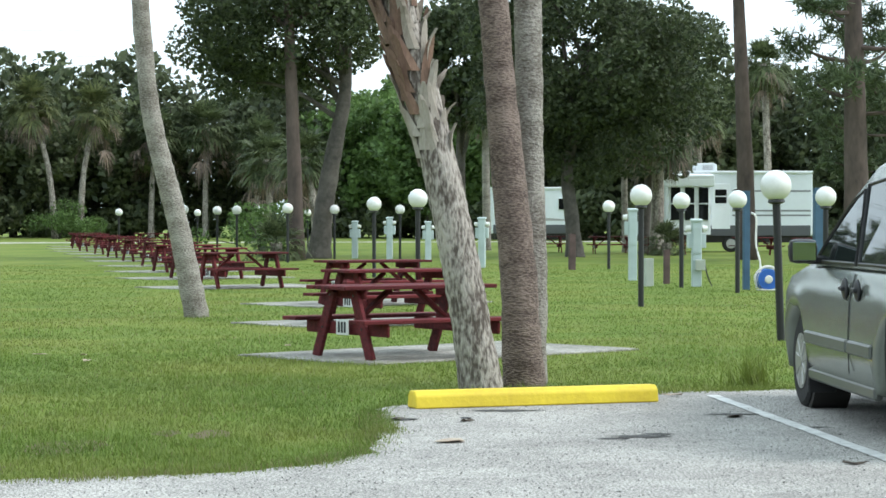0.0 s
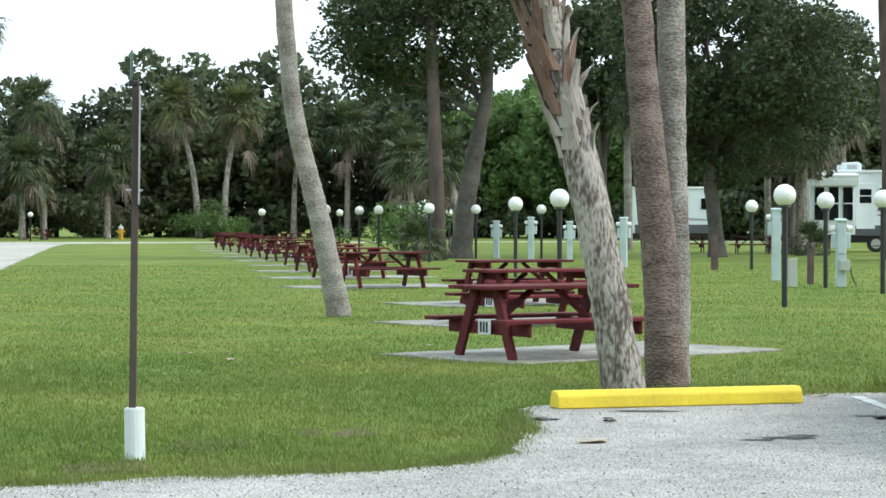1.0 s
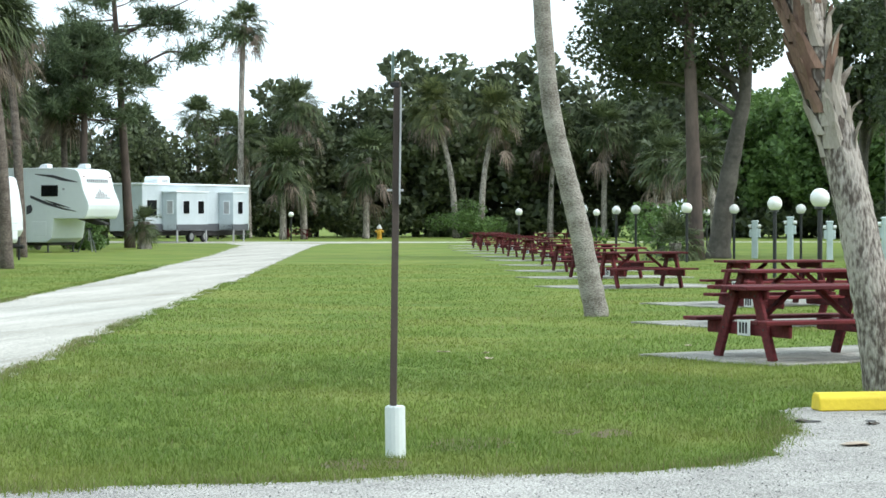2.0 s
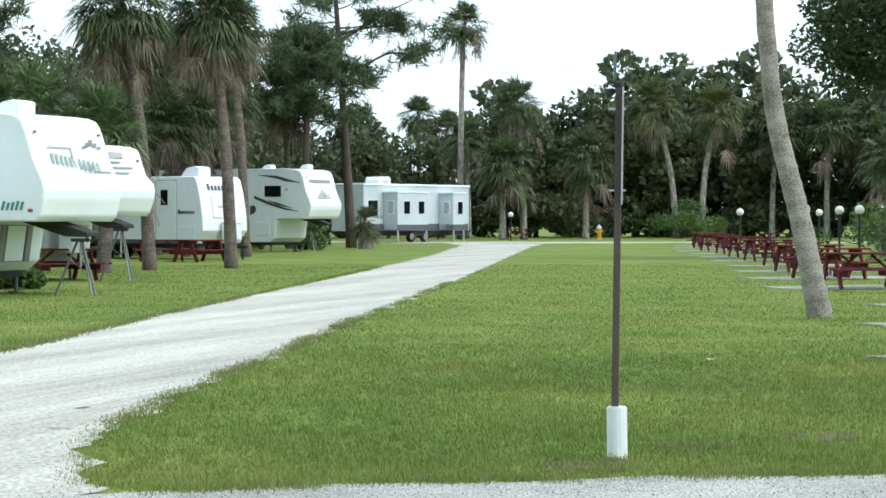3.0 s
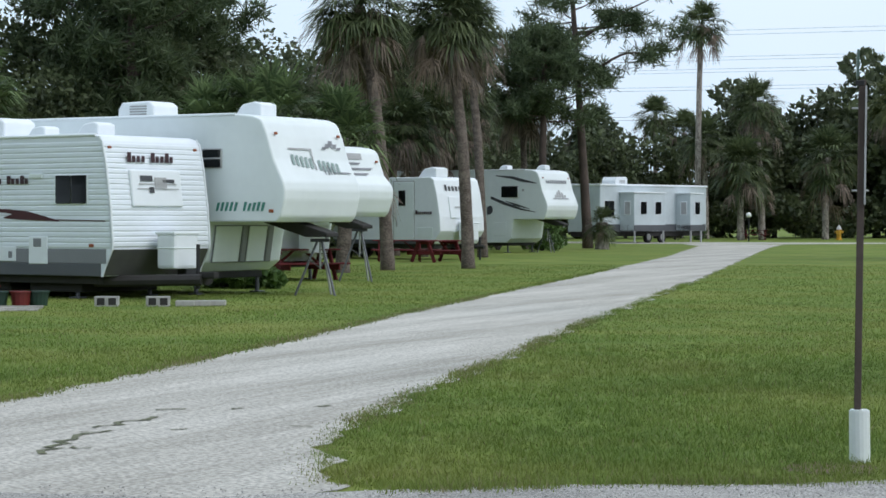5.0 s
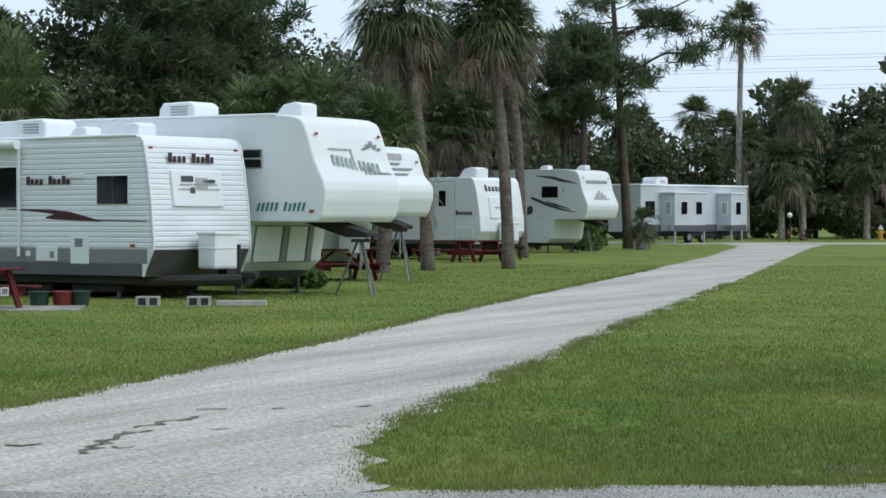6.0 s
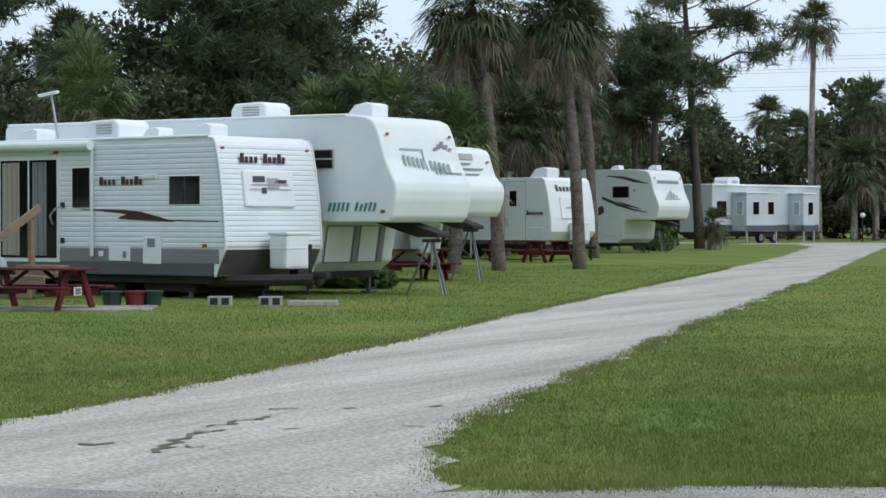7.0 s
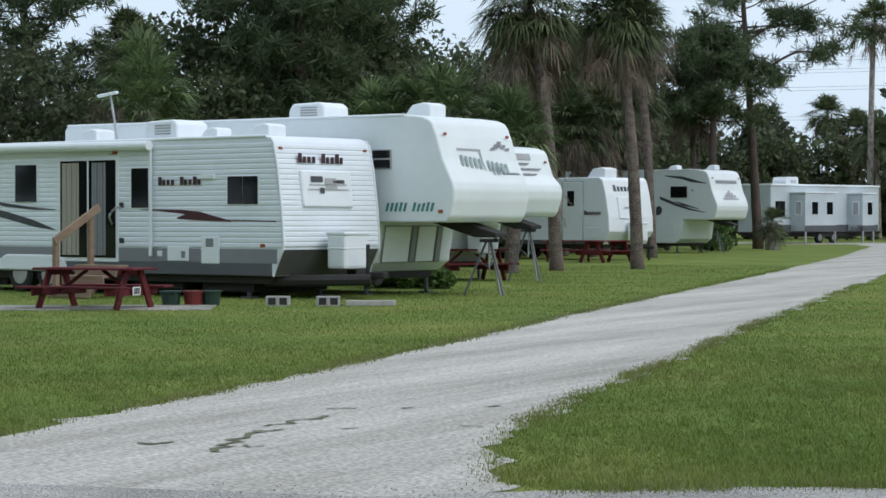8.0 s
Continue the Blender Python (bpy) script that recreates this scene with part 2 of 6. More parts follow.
def tube(pts, radii, sides=10, bm=None, wob=0.0, seed=0, cap=True):
    """A tapered tube along points."""
    bm = bm or bmesh.new()
    rng = random.Random(seed)
    pts = [Vector(p) for p in pts]
    rings = []
    for i, p in enumerate(pts):
        d = (pts[min(i + 1, len(pts) - 1)] - pts[max(i - 1, 0)]).normalized()
        u = d.orthogonal().normalized() if abs(d.z) < 0.9 else Vector((1, 0, 0)).cross(d).normalized()
        v = d.cross(u)
        r = radii[i] if isinstance(radii, (list, tuple)) else radii
        rings.append([bm.verts.new(p + (u * math.cos(a) + v * math.sin(a)) * r * (1 + rng.uniform(-wob, wob)))
                      for a in [2 * math.pi * k / sides for k in range(sides)]])
    for a, b in zip(rings, rings[1:]):
        for k in range(sides):
            bm.faces.new((a[k], a[(k + 1) % sides], b[(k + 1) % sides], b[k]))
    if cap:
        bm.faces.new(rings[0][::-1])
        bm.faces.new(rings[-1])
    return bm


def smooth_path(pts, n):
    """Points along a soft curve through a few of them."""
    pts = [Vector(p) for p in pts]
    out = []
    for i in range(len(pts) - 1):
        a, b, c, d = pts[max(i - 1, 0)], pts[i], pts[i + 1], pts[min(i + 2, len(pts) - 1)]
        for k in range(n):
            t = k / n
            out.append(0.5 * (2 * b + (c - a) * t + (2 * a - 5 * b + 4 * c - d) * t * t + (3 * b - a - 3 * c + d) * t ** 3))
    return out + [pts[-1]]


def prism(profile, x0, x1, bevel=0.0):
    """A solid from a profile of (y, z) points, drawn out from x0 to x1."""
    bm = bmesh.new()
    a = [bm.verts.new((x0, y, z)) for y, z in profile]
    b = [bm.verts.new((x1, y, z)) for y, z in profile]
    n = len(profile)
    bm.faces.new(a)
    bm.faces.new(b[::-1])
    for k in range(n):
        bm.faces.new((a[k], b[k], b[(k + 1) % n], a[(k + 1) % n]))
    bmesh.ops.recalc_face_normals(bm, faces=bm.faces)
    if bevel:
        bmesh.ops.bevel(bm, geom=bm.edges[:], offset=bevel, segments=3, profile=0.5, affect="EDGES", clamp_overlap=True)
    return bm


def polys(name, verts, material, parent=None, label=""):
    """A mesh of many loose small faces: verts is an array (faces, corners, 3)."""
    n, k, _ = verts.shape
    me = bpy.data.meshes.new(name)
    me.vertices.add(n * k)
    me.vertices.foreach_set("co", np.ascontiguousarray(verts, dtype=np.float32).ravel())
    me.loops.add(n * k)
    me.loops.foreach_set("vertex_index", np.arange(n * k, dtype=np.int32))
    me.polygons.add(n)
    me.polygons.foreach_set("loop_start", np.arange(n, dtype=np.int32) * k)
    me.update(calc_edges=True)
    return finish(name, me, material, parent, label)


def unit(v):
    return v / (np.linalg.norm(v, axis=-1, keepdims=True) + 1e-9)


def leaves(rng, centres, size, flat=0.5):
    """Loose leaf quads, pointed, in random directions round each centre."""
    n = len(centres)
    nrm = unit(rng.normal(size=(n, 3)) + np.array([0, 0, flat]))
    u = unit(np.cross(nrm, rng.normal(size=(n, 3))))
    v = np.cross(nrm, u)
    s = (size * rng.uniform(0.6, 1.3, n))[:, None]
    return np.stack([centres - u * s, centres + v * s * 0.55, centres + u * s, centres - v * s * 0.55], 1)


# ---- ground, road and parking ----
def sheet(name, outline, z, material, label, category):
    bm = bmesh.new()
    bm.faces.new([bm.verts.new((x, y, z)) for x, y in outline])
    bmesh.ops.triangulate(bm, faces=bm.faces)
    return tagged(part(name, bm, material), label, category, kind="structure")


def ragged(pts, step, amount, seed):
    """An outline broken into short uneven steps."""
    rng = random.Random(seed)
    out = []
    for (x0, y0), (x1, y1) in zip(pts, pts[1:]):
        n = max(1, int(math.hypot(x1 - x0, y1 - y0) / step))
        for k in range(n):
            t = k / n
            out.append((x0 + (x1 - x0) * t + rng.uniform(-amount, amount), y0 + (y1 - y0) * t + rng.uniform(-amount, amount) * 1.4))
    return out + [pts[-1]]


sheet("ground", [(-900, -300), (900, -300), (900, 1500), (-900, 1500)], 0, "lawn", "mown green lawn with yellowish patches", "lawn")
LOT_EDGE = [(-4.42, 10.35), (-3.6, 10.92), (-2.83, 11.32), (-2.15, 11.62), (-1.6, 11.9), (-1.15, 12.05), (-0.72, 12.45), (-0.45, 13.1),
            (-0.41, 14.3), (-0.47, 15.6), (-0.46, 16.2), (-0.28, 16.5), (1.75, 17.63), (2.78, 18.05), (6.5, 18.9), (14, 20.5)]
ROAD_RIGHT = [(-4.42, 10.35), (-4.81, 10.5), (-5.2, 11.1), (-5.7, 12.29), (-6.15, 13.73), (-6.45, 15.1), (-6.84, 16.72), (-7.75, 21.22),
              (-9.54, 29.57), (-13.24, 47.97), (-20.55, 82.47), (-27.2, 114), (-29.5, 127), (-25, 135), (-10, 139), (40, 150)]
ROAD_LEFT = [(-8.3, 9.0), (-8.74, 11.51), (-9.15, 13.37), (-9.45, 15.36), (-10.1, 18.46), (-10.98, 22.72), (-12.7, 30.38), (-14.6, 39.5), (-19.2, 61.6),
             (-23.4, 81.4), (-32.0, 118), (-36, 129), (-60, 134)]


def resample(pts, n):
    d = [0.0]
    for (x0, y0), (x1, y1) in zip(pts, pts[1:]):
        d.append(d[-1] + math.hypot(x1 - x0, y1 - y0))
    u = d[-1] * np.linspace(0, 1, n) ** 1.4
    return list(zip(np.interp(u, d, [p[0] for p in pts]), np.interp(u, d, [p[1] for p in pts])))


def road_strip(left, right, n, z, seed):
    """A road between two uneven edges."""
    rng = random.Random(seed)
    bm = bmesh.new()
    rows = []
    for (x0, y0), (x1, y1) in zip(resample(left, n), resample(right, n)):
        a, b = rng.uniform(-0.09, 0.09), rng.uniform(-0.08, 0.08)
        a += 0.1 * math.sin(y0 * 3.1) * math.sin(y0 * 0.83 + 1) + 0.06 * math.sin(y0 * 7.3)
        b += 0.1 * math.sin(y1 * 2.7 + 2) * math.sin(y1 * 0.71) + 0.06 * math.sin(y1 * 6.1)
        rows.append([bm.verts.new((x0 + (x1 - x0) * f, y0 + (y1 - y0) * f, z)) for f in (0 + a / 4, 0.5, 1 + b / 4)])
    for p, q in zip(rows, rows[1:]):
        for k in range(2):
            bm.faces.new((p[k], p[k + 1], q[k + 1], q[k]))
    return tagged(part("road", bm, "shell"), "pale crushed-shell road with grassy cracks", "road", kind="structure")


road_strip([(-8.3, 8.6)] + ROAD_LEFT[1:-1], [(-4.2, 9.6)] + [(x + 0.05, y) for x, y in ROAD_RIGHT[1:13]], 240, 0.006, 1)
road_strip([(-64, 141), (-36, 139), (-24, 140.5), (-10, 144), (60, 158)], [(-64, 132), (-36, 128.6), (-29, 129), (-24, 135), (-10, 139), (60, 153)], 60, 0.010, 2)


def parking_lot():
    """Asphalt from behind the camera to the uneven edge of the grass."""
    edge = [(-40, 8.2), (-8.3, 9.2), (-5.2, 9.7)] + ragged(ragged(LOT_EDGE, 0.5, 0.07, 3), 0.07, 0.025, 4)
    sheet("parking_lot", edge + [(14, -8), (-40, -8)], 0.011, "asphalt", "worn grey asphalt parking lot", "parking lot")


parking_lot()


def strip(a, b, w, z, material, name, label, category, seed=0, jag=0.0):
    """A painted stripe or a crack on the ground."""
    rng = random.Random(seed)
    a, b = Vector((*a, z)), Vector((*b, z))
    side = (b - a).cross(Vector((0, 0, 1))).normalized() * w / 2
    bm = bmesh.new()
    n = max(2, int((b - a).length / 0.12))
    rows = []
    for k in range(n + 1):
        c = a.lerp(b, k / n) + side * rng.uniform(-jag, jag) * 4
        rows.append((bm.verts.new(c - side * (1 + rng.uniform(-jag, jag))), bm.verts.new(c + side * (1 + rng.uniform(-jag, jag)))))
    for (p, q), (r, s) in zip(rows, rows[1:]):
        bm.faces.new((p, q, s, r))
    return tagged(part(name, bm, material), label, category, kind="structure")


strip((2.06, 17.3), (2.6, 11.6), 0.1, 0.016, "line", "parking_line", "worn white painted parking stripe", "road marking", 1, 0.03)
CRACKS = [((-7.02, 11.21), (-7.10, 11.56)), ((-7.10, 11.56), (-7.19, 11.78)), ((-7.19, 11.78), (-7.44, 12.43)), ((-7.44, 12.43), (-7.29, 12.59)), ((-7.53, 12.78), (-7.60, 13.64)), ((-7.69, 11.48), (-7.50, 11.57)), ((-7.87, 14.18), (-7.68, 14.27)), ((-7.01, 12.80), (-6.91, 12.85)), ((-6.40, 13.34), (-6.32, 13.42)), ((-6.37, 13.90), (-6.35, 14.01)), ((-6.91, 16.56), (-6.74, 16.64)), ((-6.91, 14.83), (-6.83, 14.92)), ((-7.38, 14.40), (-7.32, 14.49)), ((-7.03, 11.60), (-6.90, 11.62))]
for k, (a, b) in enumerate(CRACKS):
    strip(a, b, 0.05, 0.012, "crack", "road_crack", "dark grassy crack in the road", "crack", k, 0.7)


def blot(name, x, y, sx, sy, z, material, label, category, seed):
    """A ragged flat stain."""
    rng = random.Random(seed)
    pts = [(x + sx * math.cos(a) * rng.uniform(0.45, 1.1), y + sy * math.sin(a) * rng.uniform(0.45, 1.1)) for a in [k * 0.25 for k in range(25)]]
    return sheet(name, pts, z, material, label, category)


for k, (x, y, sx, sy) in enumerate([(1.2, 13.98, 0.22, 0.1), (1.05, 13.85, 0.12, 0.06), (1.35, 14.15, 0.1, 0.06), (2.0, 15.6, 0.18, 0.08), (0.45, 15.9, 0.3, 0.08), (-0.3, 15.2, 0.14, 0.12), (0.15, 15.3, 0.05, 0.08), (2.4, 14.6, 0.12, 0.05)]):
    blot("asphalt_stain", x, y, sx, sy, 0.0155, "oil", "dark oily stain on the asphalt", "stain", 20 + k)


def slab(x, y, turn, sx, sy):
    bm = box(sx, sy, 0.1, (0, 0, -0.03), bevel=0.01)
    ob = part("concrete_slab", bm, "slab")
    ob.matrix_world = pose(x, y, 0, 0, 0, turn)
    tagged(ob, "weathered grey concrete picnic slab set in the grass", "concrete slab", "picnic slabs")


# ---- picnic tables ----
def picnic_table():
    t = thing("picnic_table", Matrix(), "dark red painted wooden picnic table on a concrete slab", "picnic table", "picnic tables")
    for k in range(5):
        part("tabletop_board", box(1.78, 0.138, 0.038, (0.004 * (k % 2), -0.296 + 0.148 * k, 0.684), bevel=0.006), "redwood", t)
    for s in (-1, 1):
        for k in range(2):
            part("bench_board", box(1.86, 0.135, 0.038, (0.006 * k, s * (0.56 + 0.145 * k), 0.37), bevel=0.006), "redwood", t)
        x = 0.64 * s
        part("bench_bearer", box(0.04, 1.5, 0.125, (x, 0, 0.288), bevel=0.012), "redwood", t)
        part("top_bearer", box(0.04, 0.7, 0.09, (x, 0, 0.62), bevel=0.012), "redwood", t)
        part("brace", box(0.6, 0.085, 0.04, (x * 0.6, 0, 0.47), (0, 38 * s, 0), bevel=0.006), "redwood", t)
        for q in (-1, 1):
            leg = part("leg", box(0.042, 0.13, 0.74, (x + 0.042 * s, q * 0.35, 0.322), (q * 25, 0, 0), bevel=0.006), "redwood", t)
            for z in (0.29, 0.61):
                part("bolt", tube([(x + 0.06 * s, q * (0.35 + (0.322 - z) * 0.466), z), (x + 0.07 * s, q * (0.35 + (0.322 - z) * 0.466), z)], 0.011, 6), "black", leg)
    board = part("number_board", box(0.012, 0.22, 0.15, (-0.712, -0.03, 0.3), bevel=0.002), "sign", t, "white number board with dark digits")
    for k in range(3):
        part("digit_bar", box(0.006, 0.03, 0.105, (-0.72, -0.085 + 0.055 * k, 0.3)), "ink", board)
    return t


TABLE = picnic_table()
ROW = [(-0.40, 22.3, 34), (-0.64, 29.4, 33), (-1.12, 36.2, 32), (-4.05, 45.2, 28), (-5.5, 52.5, 28), (-6.8, 59.5, 28), (-8.1, 67, 28), (-9.8, 75, 28),
       (-11.5, 83, 28), (-13.2, 91, 28), (-15.1, 99, 28), (-16.9, 108, 28), (-18.6, 118, 28), (-14.5, 113, 20)]
SLABS = [(x + (0.4 if k == 0 else -0.1), y + 0.75, turn + 9, 3.7, 2.05) for k, (x, y, turn) in enumerate(ROW)]
TABLE.matrix_world = pose(*ROW[0][:2], 0.02, 0, 0, ROW[0][2])
for x, y, turn in ROW[1:]:
    copy_thing(TABLE, pose(x, y, 0.02, 0, 0, turn))
for spot in SLABS:
    slab(*spot)
for x, y, turn in [(4.3, 96, 4), (6.9, 93, 2), (9.0, 91, 3), (12.2, 88, 8), (14.2, 86, 5)]:
    copy_thing(TABLE, pose(x, y, 0.0, 0, 0, turn))
SITE = copy_thing(TABLE, pose(-20.1, 29.0, 0.02, 0, 0, 182))
SITE["label"] = "dark red wooden picnic table beside a travel trailer"
SITE.scale = (1.02, 1.0, 0.88)
copy_thing(TABLE, pose(-29.2, 69.6, 0.02, 0, 0, 205))
copy_thing(TABLE, pose(-27.6, 69.0, 0.02, 0, 0, 250))
copy_thing(TABLE, pose(-22.0, 46.5, 0.02, 0, 0, 235))
copy_thing(TABLE, pose(-38.2, 156.0, 0.02, 0, 0, 200))
slab(-20.2, 29.2, 28, 3.6, 1.8)
slab(-23.5, 26.5, 30, 3.0, 1.6)


# ---- globe lamps ----
def globe_lamp():
    t = thing("globe_lamp", Matrix(), "black post lamp with a white globe", "lamp post", "globe lamps")
    part("post", tube([(0, 0, -0.05), (0, 0, 1.55)], 0.045, 12), "black", t)
    part("collar", tube([(0, 0, 1.54), (0, 0, 1.56), (0, 0, 1.6)], [0.06, 0.1, 0.085], 16), "black", t)
    bm = bmesh.new()
    bmesh.ops.create_uvsphere(bm, u_segments=28, v_segments=18, radius=0.175, matrix=Matrix.Translation((0, 0, 1.745)))
    part("globe", bm, "globe", t, "white plastic globe", True)
    return t


LAMP = globe_lamp()
LAMP.matrix_world = pose(3.11, 35.5, 0)
for x, y, lean in [(3.8, 25.4, -2), (4.62, 63, 0), (4.8, 45.5, 0), (5.5, 42.2, 0), (6.35, 37.5, 0), (-1.64, 53.8, 0), (-0.45, 40.5, 0), (-3.84, 80, 0), (-5.01, 72.9, 0),
                   (-7.67, 84.1, 0), (-8.86, 88.7, 0), (-12.27, 113, 0), (-9.18, 80, 0), (-15.2, 106, 0), (-7.18, 88.7, 0), (-6.76, 113, 0),
                   (-1.52, 80, 0), (-36.1, 145.6, 0)]:
    copy_thing(LAMP, pose(x, y, 0, 0, lean, 0))


# ---- wheel stop, sign post, hydrant ----
def wheel_stop():
    prof = [(-0.1, 0), (-0.085, 0.09), (-0.05, 0.125), (0.05, 0.125), (0.085, 0.09), (0.1, 0)]
    ob = part("wheel_stop", prism(prof, -0.95, 0.95, 0.012), "yellow")
    ob.matrix_world = pose(0.67, 16.45, 0.012, 0, 0, 20)
    tagged(ob, "yellow painted concrete wheel stop on the asphalt", "wheel stop")


wheel_stop()


def sign_post():
    t = thing("sign_post", pose(-2.54, 12.6, 0, 0, 0, 11), "slim brown sign post in a white plastic sleeve", "sign post")
    part("post", box(0.04, 0.04, 2.08, (0, 0, 1.1), (0, 0.7, 0), bevel=0.004), "postbrown", t)
    part("sleeve", tube([(0.004, 0, 0), (0.0, 0, 0.29)], 0.058, 16), "pvc", t, "white plastic sleeve")
    part("sleeve_cap", tube([(0, 0, 0.285), (0, 0, 0.296)], 0.05, 16), "pvc", t)
    part("street_sign", box(0.012, 0.3, 0.15, (-0.012, 0, 2.225), (0, 0.7, 1.2), bevel=0.002), "signgreen", t, "small green sign seen edge on")
    part("sign_board", box(0.01, 0.3, 0.66, (0.03, 0.02, 1.77), (0, 0.7, 0.4), bevel=0.002), "pale", t, "sign board seen edge on")
    for z in (1.52, 1.98):
        part("bolt", tube([(-0.045, 0, z), (0.05, 0, z)], 0.006, 8), "steel", t)
    part("clamp", box(0.05, 0.05, 0.03, (0, 0, 2.12), bevel=0.004), "black", t)


sign_post()


def fire_hydrant():
    t = thing("fire_hydrant", pose(-32.9, 159, 0), "yellow fire hydrant with a silver cap beside the road", "fire hydrant")
    k = 1.25
    part("barrel", tube([(0, 0, z * k) for z in (0, 0.05, 0.06, 0.55, 0.6)], [0.2 * k, 0.2 * k, 0.13 * k, 0.14 * k, 0.18 * k], 18), "hydrant", t)
    part("bonnet", tube([(0, 0, z * k) for z in (0.6, 0.7, 0.78, 0.86)], [0.17 * k, 0.14 * k, 0.07 * k, 0.04 * k], 18), "silver", t, "silver bonnet")
    for s in (-1, 1):
        part("outlet", tube([(s * 0.1 * k, 0, 0.45 * k), (s * 0.24 * k, 0, 0.45 * k)], 0.07 * k, 12), "hydrant", t)
    part("pumper_outlet", tube([(0, -0.1 * k, 0.42 * k), (0, -0.25 * k, 0.42 * k)], 0.1 * k, 14), "hydrant", t)


fire_hydrant()


# ---- power pedestals, posts, hose reel ----
def pedestal(x, y, h, turn=0, meter=True, label="pale blue-green metal power pedestal in the grass"):
    t = thing("power_pedestal", pose(x, y, 0, 0, 0, turn), label, "utility pedestal", "power pedestals")
    part("body", box(0.2, 0.16, h, (0, 0, h / 2), bevel=0.012), "pedestal", t)
    part("hood", box(0.24, 0.2, 0.05, (0, 0, h), (6, 0, 0), bevel=0.01), "pedestal", t)
    part("cover_panel", box(0.15, 0.02, h * 0.4, (0, -0.088, h * 0.7), bevel=0.004), "pedestal", t)
    for s in (-1, 1):
        part("outlet_box", box(0.1, 0.14, 0.3, (s * 0.14, 0.02, h - 0.42), bevel=0.01), "pedestal", t)
        part("meter", tube([(s * 0.12, 0, h - 0.17), (s * 0.22, 0, h - 0.17)], [0.07, 0.055], 14), "globe", t, "white meter dome")
    if meter:
        part("junction_box", box(0.2, 0.1, 0.22, (0.06, -0.13, 0.45), bevel=0.01), "boxgrey", t)
        part("power_cable", tube(smooth_path([(0.15, -0.12, 0.5), (0.2, -0.14, 0.25), (0.3, -0.12, 0.02)], 5), 0.015, 6), "black", t)


for x, y, h, m in [(5.17, 46.1, 1.36, True), (4.28, 51, 1.6, False), (1.12, 65, 1.42, False), (-1.84, 78, 1.45, False), (-3.14, 80.6, 1.32, False), (-5.9, 112, 1.6, False), (-0.5, 76, 1.3, False)]:
    pedestal(x, y, h, random.Random(x).uniform(-15, 15), m)


def simple_post(name, x, y, w, h, material, label, category):
    t = thing(name, pose(x, y, 0, 0, 0, 12), label, category)
    part("post_shaft", box(w, w, h + 0.1, (0, 0, h / 2 - 0.05), bevel=0.008), material, t)
    part("cap", box(w * 1.05, w * 1.05, 0.02, (0, 0, h + 0.008), bevel=0.004), material, t)


simple_post("utility_post", 4.77, 48.2, 0.12, 0.72, "woodpost", "short dark wooden stump post in the grass", "post")
simple_post("utility_post", 3.54, 62, 0.17, 0.98, "woodpost", "short dark wooden stump post in the grass", "post")
simple_post("utility_post", 5.93, 44.2, 0.12, 1.92, "bluepost", "tall slate-blue painted post", "post")
simple_post("utility_post", 7.05, 42.5, 0.16, 1.95, "bluepost", "tall slate-blue painted post", "post")
simple_post("utility_box", 4.24, 46.6, 0.17, 0.56, "boxgrey", "low grey-green utility box", "utility box")


def hose_reel():
    t = thing("hose_reel", pose(6.25, 43.6, 0, 0, 0, 8), "white and blue garden hose reel standing in the grass", "hose reel")
    part("drum", tube([(0, -0.1, 0.22), (0, 0.1, 0.22)], 0.17, 24), "hose", t)
    for s in (-1, 1):
        part("flange", tube([(0, s * 0.1, 0.22), (0, s * 0.125, 0.22)], [0.21, 0.2], 24), "blue", t, "blue flange")
    part("hub", tube([(0, -0.13, 0.22), (0, -0.15, 0.22)], [0.08, 0.06], 18), "hose", t)
    part("handle", tube(smooth_path([(-0.2, 0, 0.06), (-0.23, 0, 0.3), (-0.05, 0, 0.46), (0.15, 0, 0.43), (0.23, 0, 0.25), (0.2, 0, 0.06)], 4), 0.025, 8), "hose", t)
    part("foot", box(0.36, 0.26, 0.03, (0, 0, 0.02), bevel=0.01), "hose", t)
    ob = part("garden_hose", tube(smooth_path([(6.02, 44.1, 1.5), (6.1, 44, 1.4), (6.08, 43.9, 0.9), (6.14, 43.7, 0.5), (6.1, 43.6, 0.15), (6.2, 43.6, 0.03)], 5), 0.02, 8), "hose")
    tagged(ob, "white garden hose hanging from a blue post", "hose")


hose_reel()


def soil_patch(x, y, sx, sy, seed):
    rng = random.Random(seed)
    pts = [(x + sx * math.cos(a) * rng.uniform(0.6, 1.1), y + sy * math.sin(a) * rng.uniform(0.6, 1.1)) for a in [k * 0.42 for k in range(15)]]
    sheet("soil_patch", pts, 0.004, "soil", "bare brown patch of soil in the lawn", "bare soil")


for k, p in enumerate([(-1.46, 14.25, 0.14, 0.35), (-2.25, 13.4, 0.3, 0.5), (-1.75, 14.3, 0.1, 0.25), (-2.6, 12.2, 0.3, 0.4)]):
    soil_patch(*p, k)


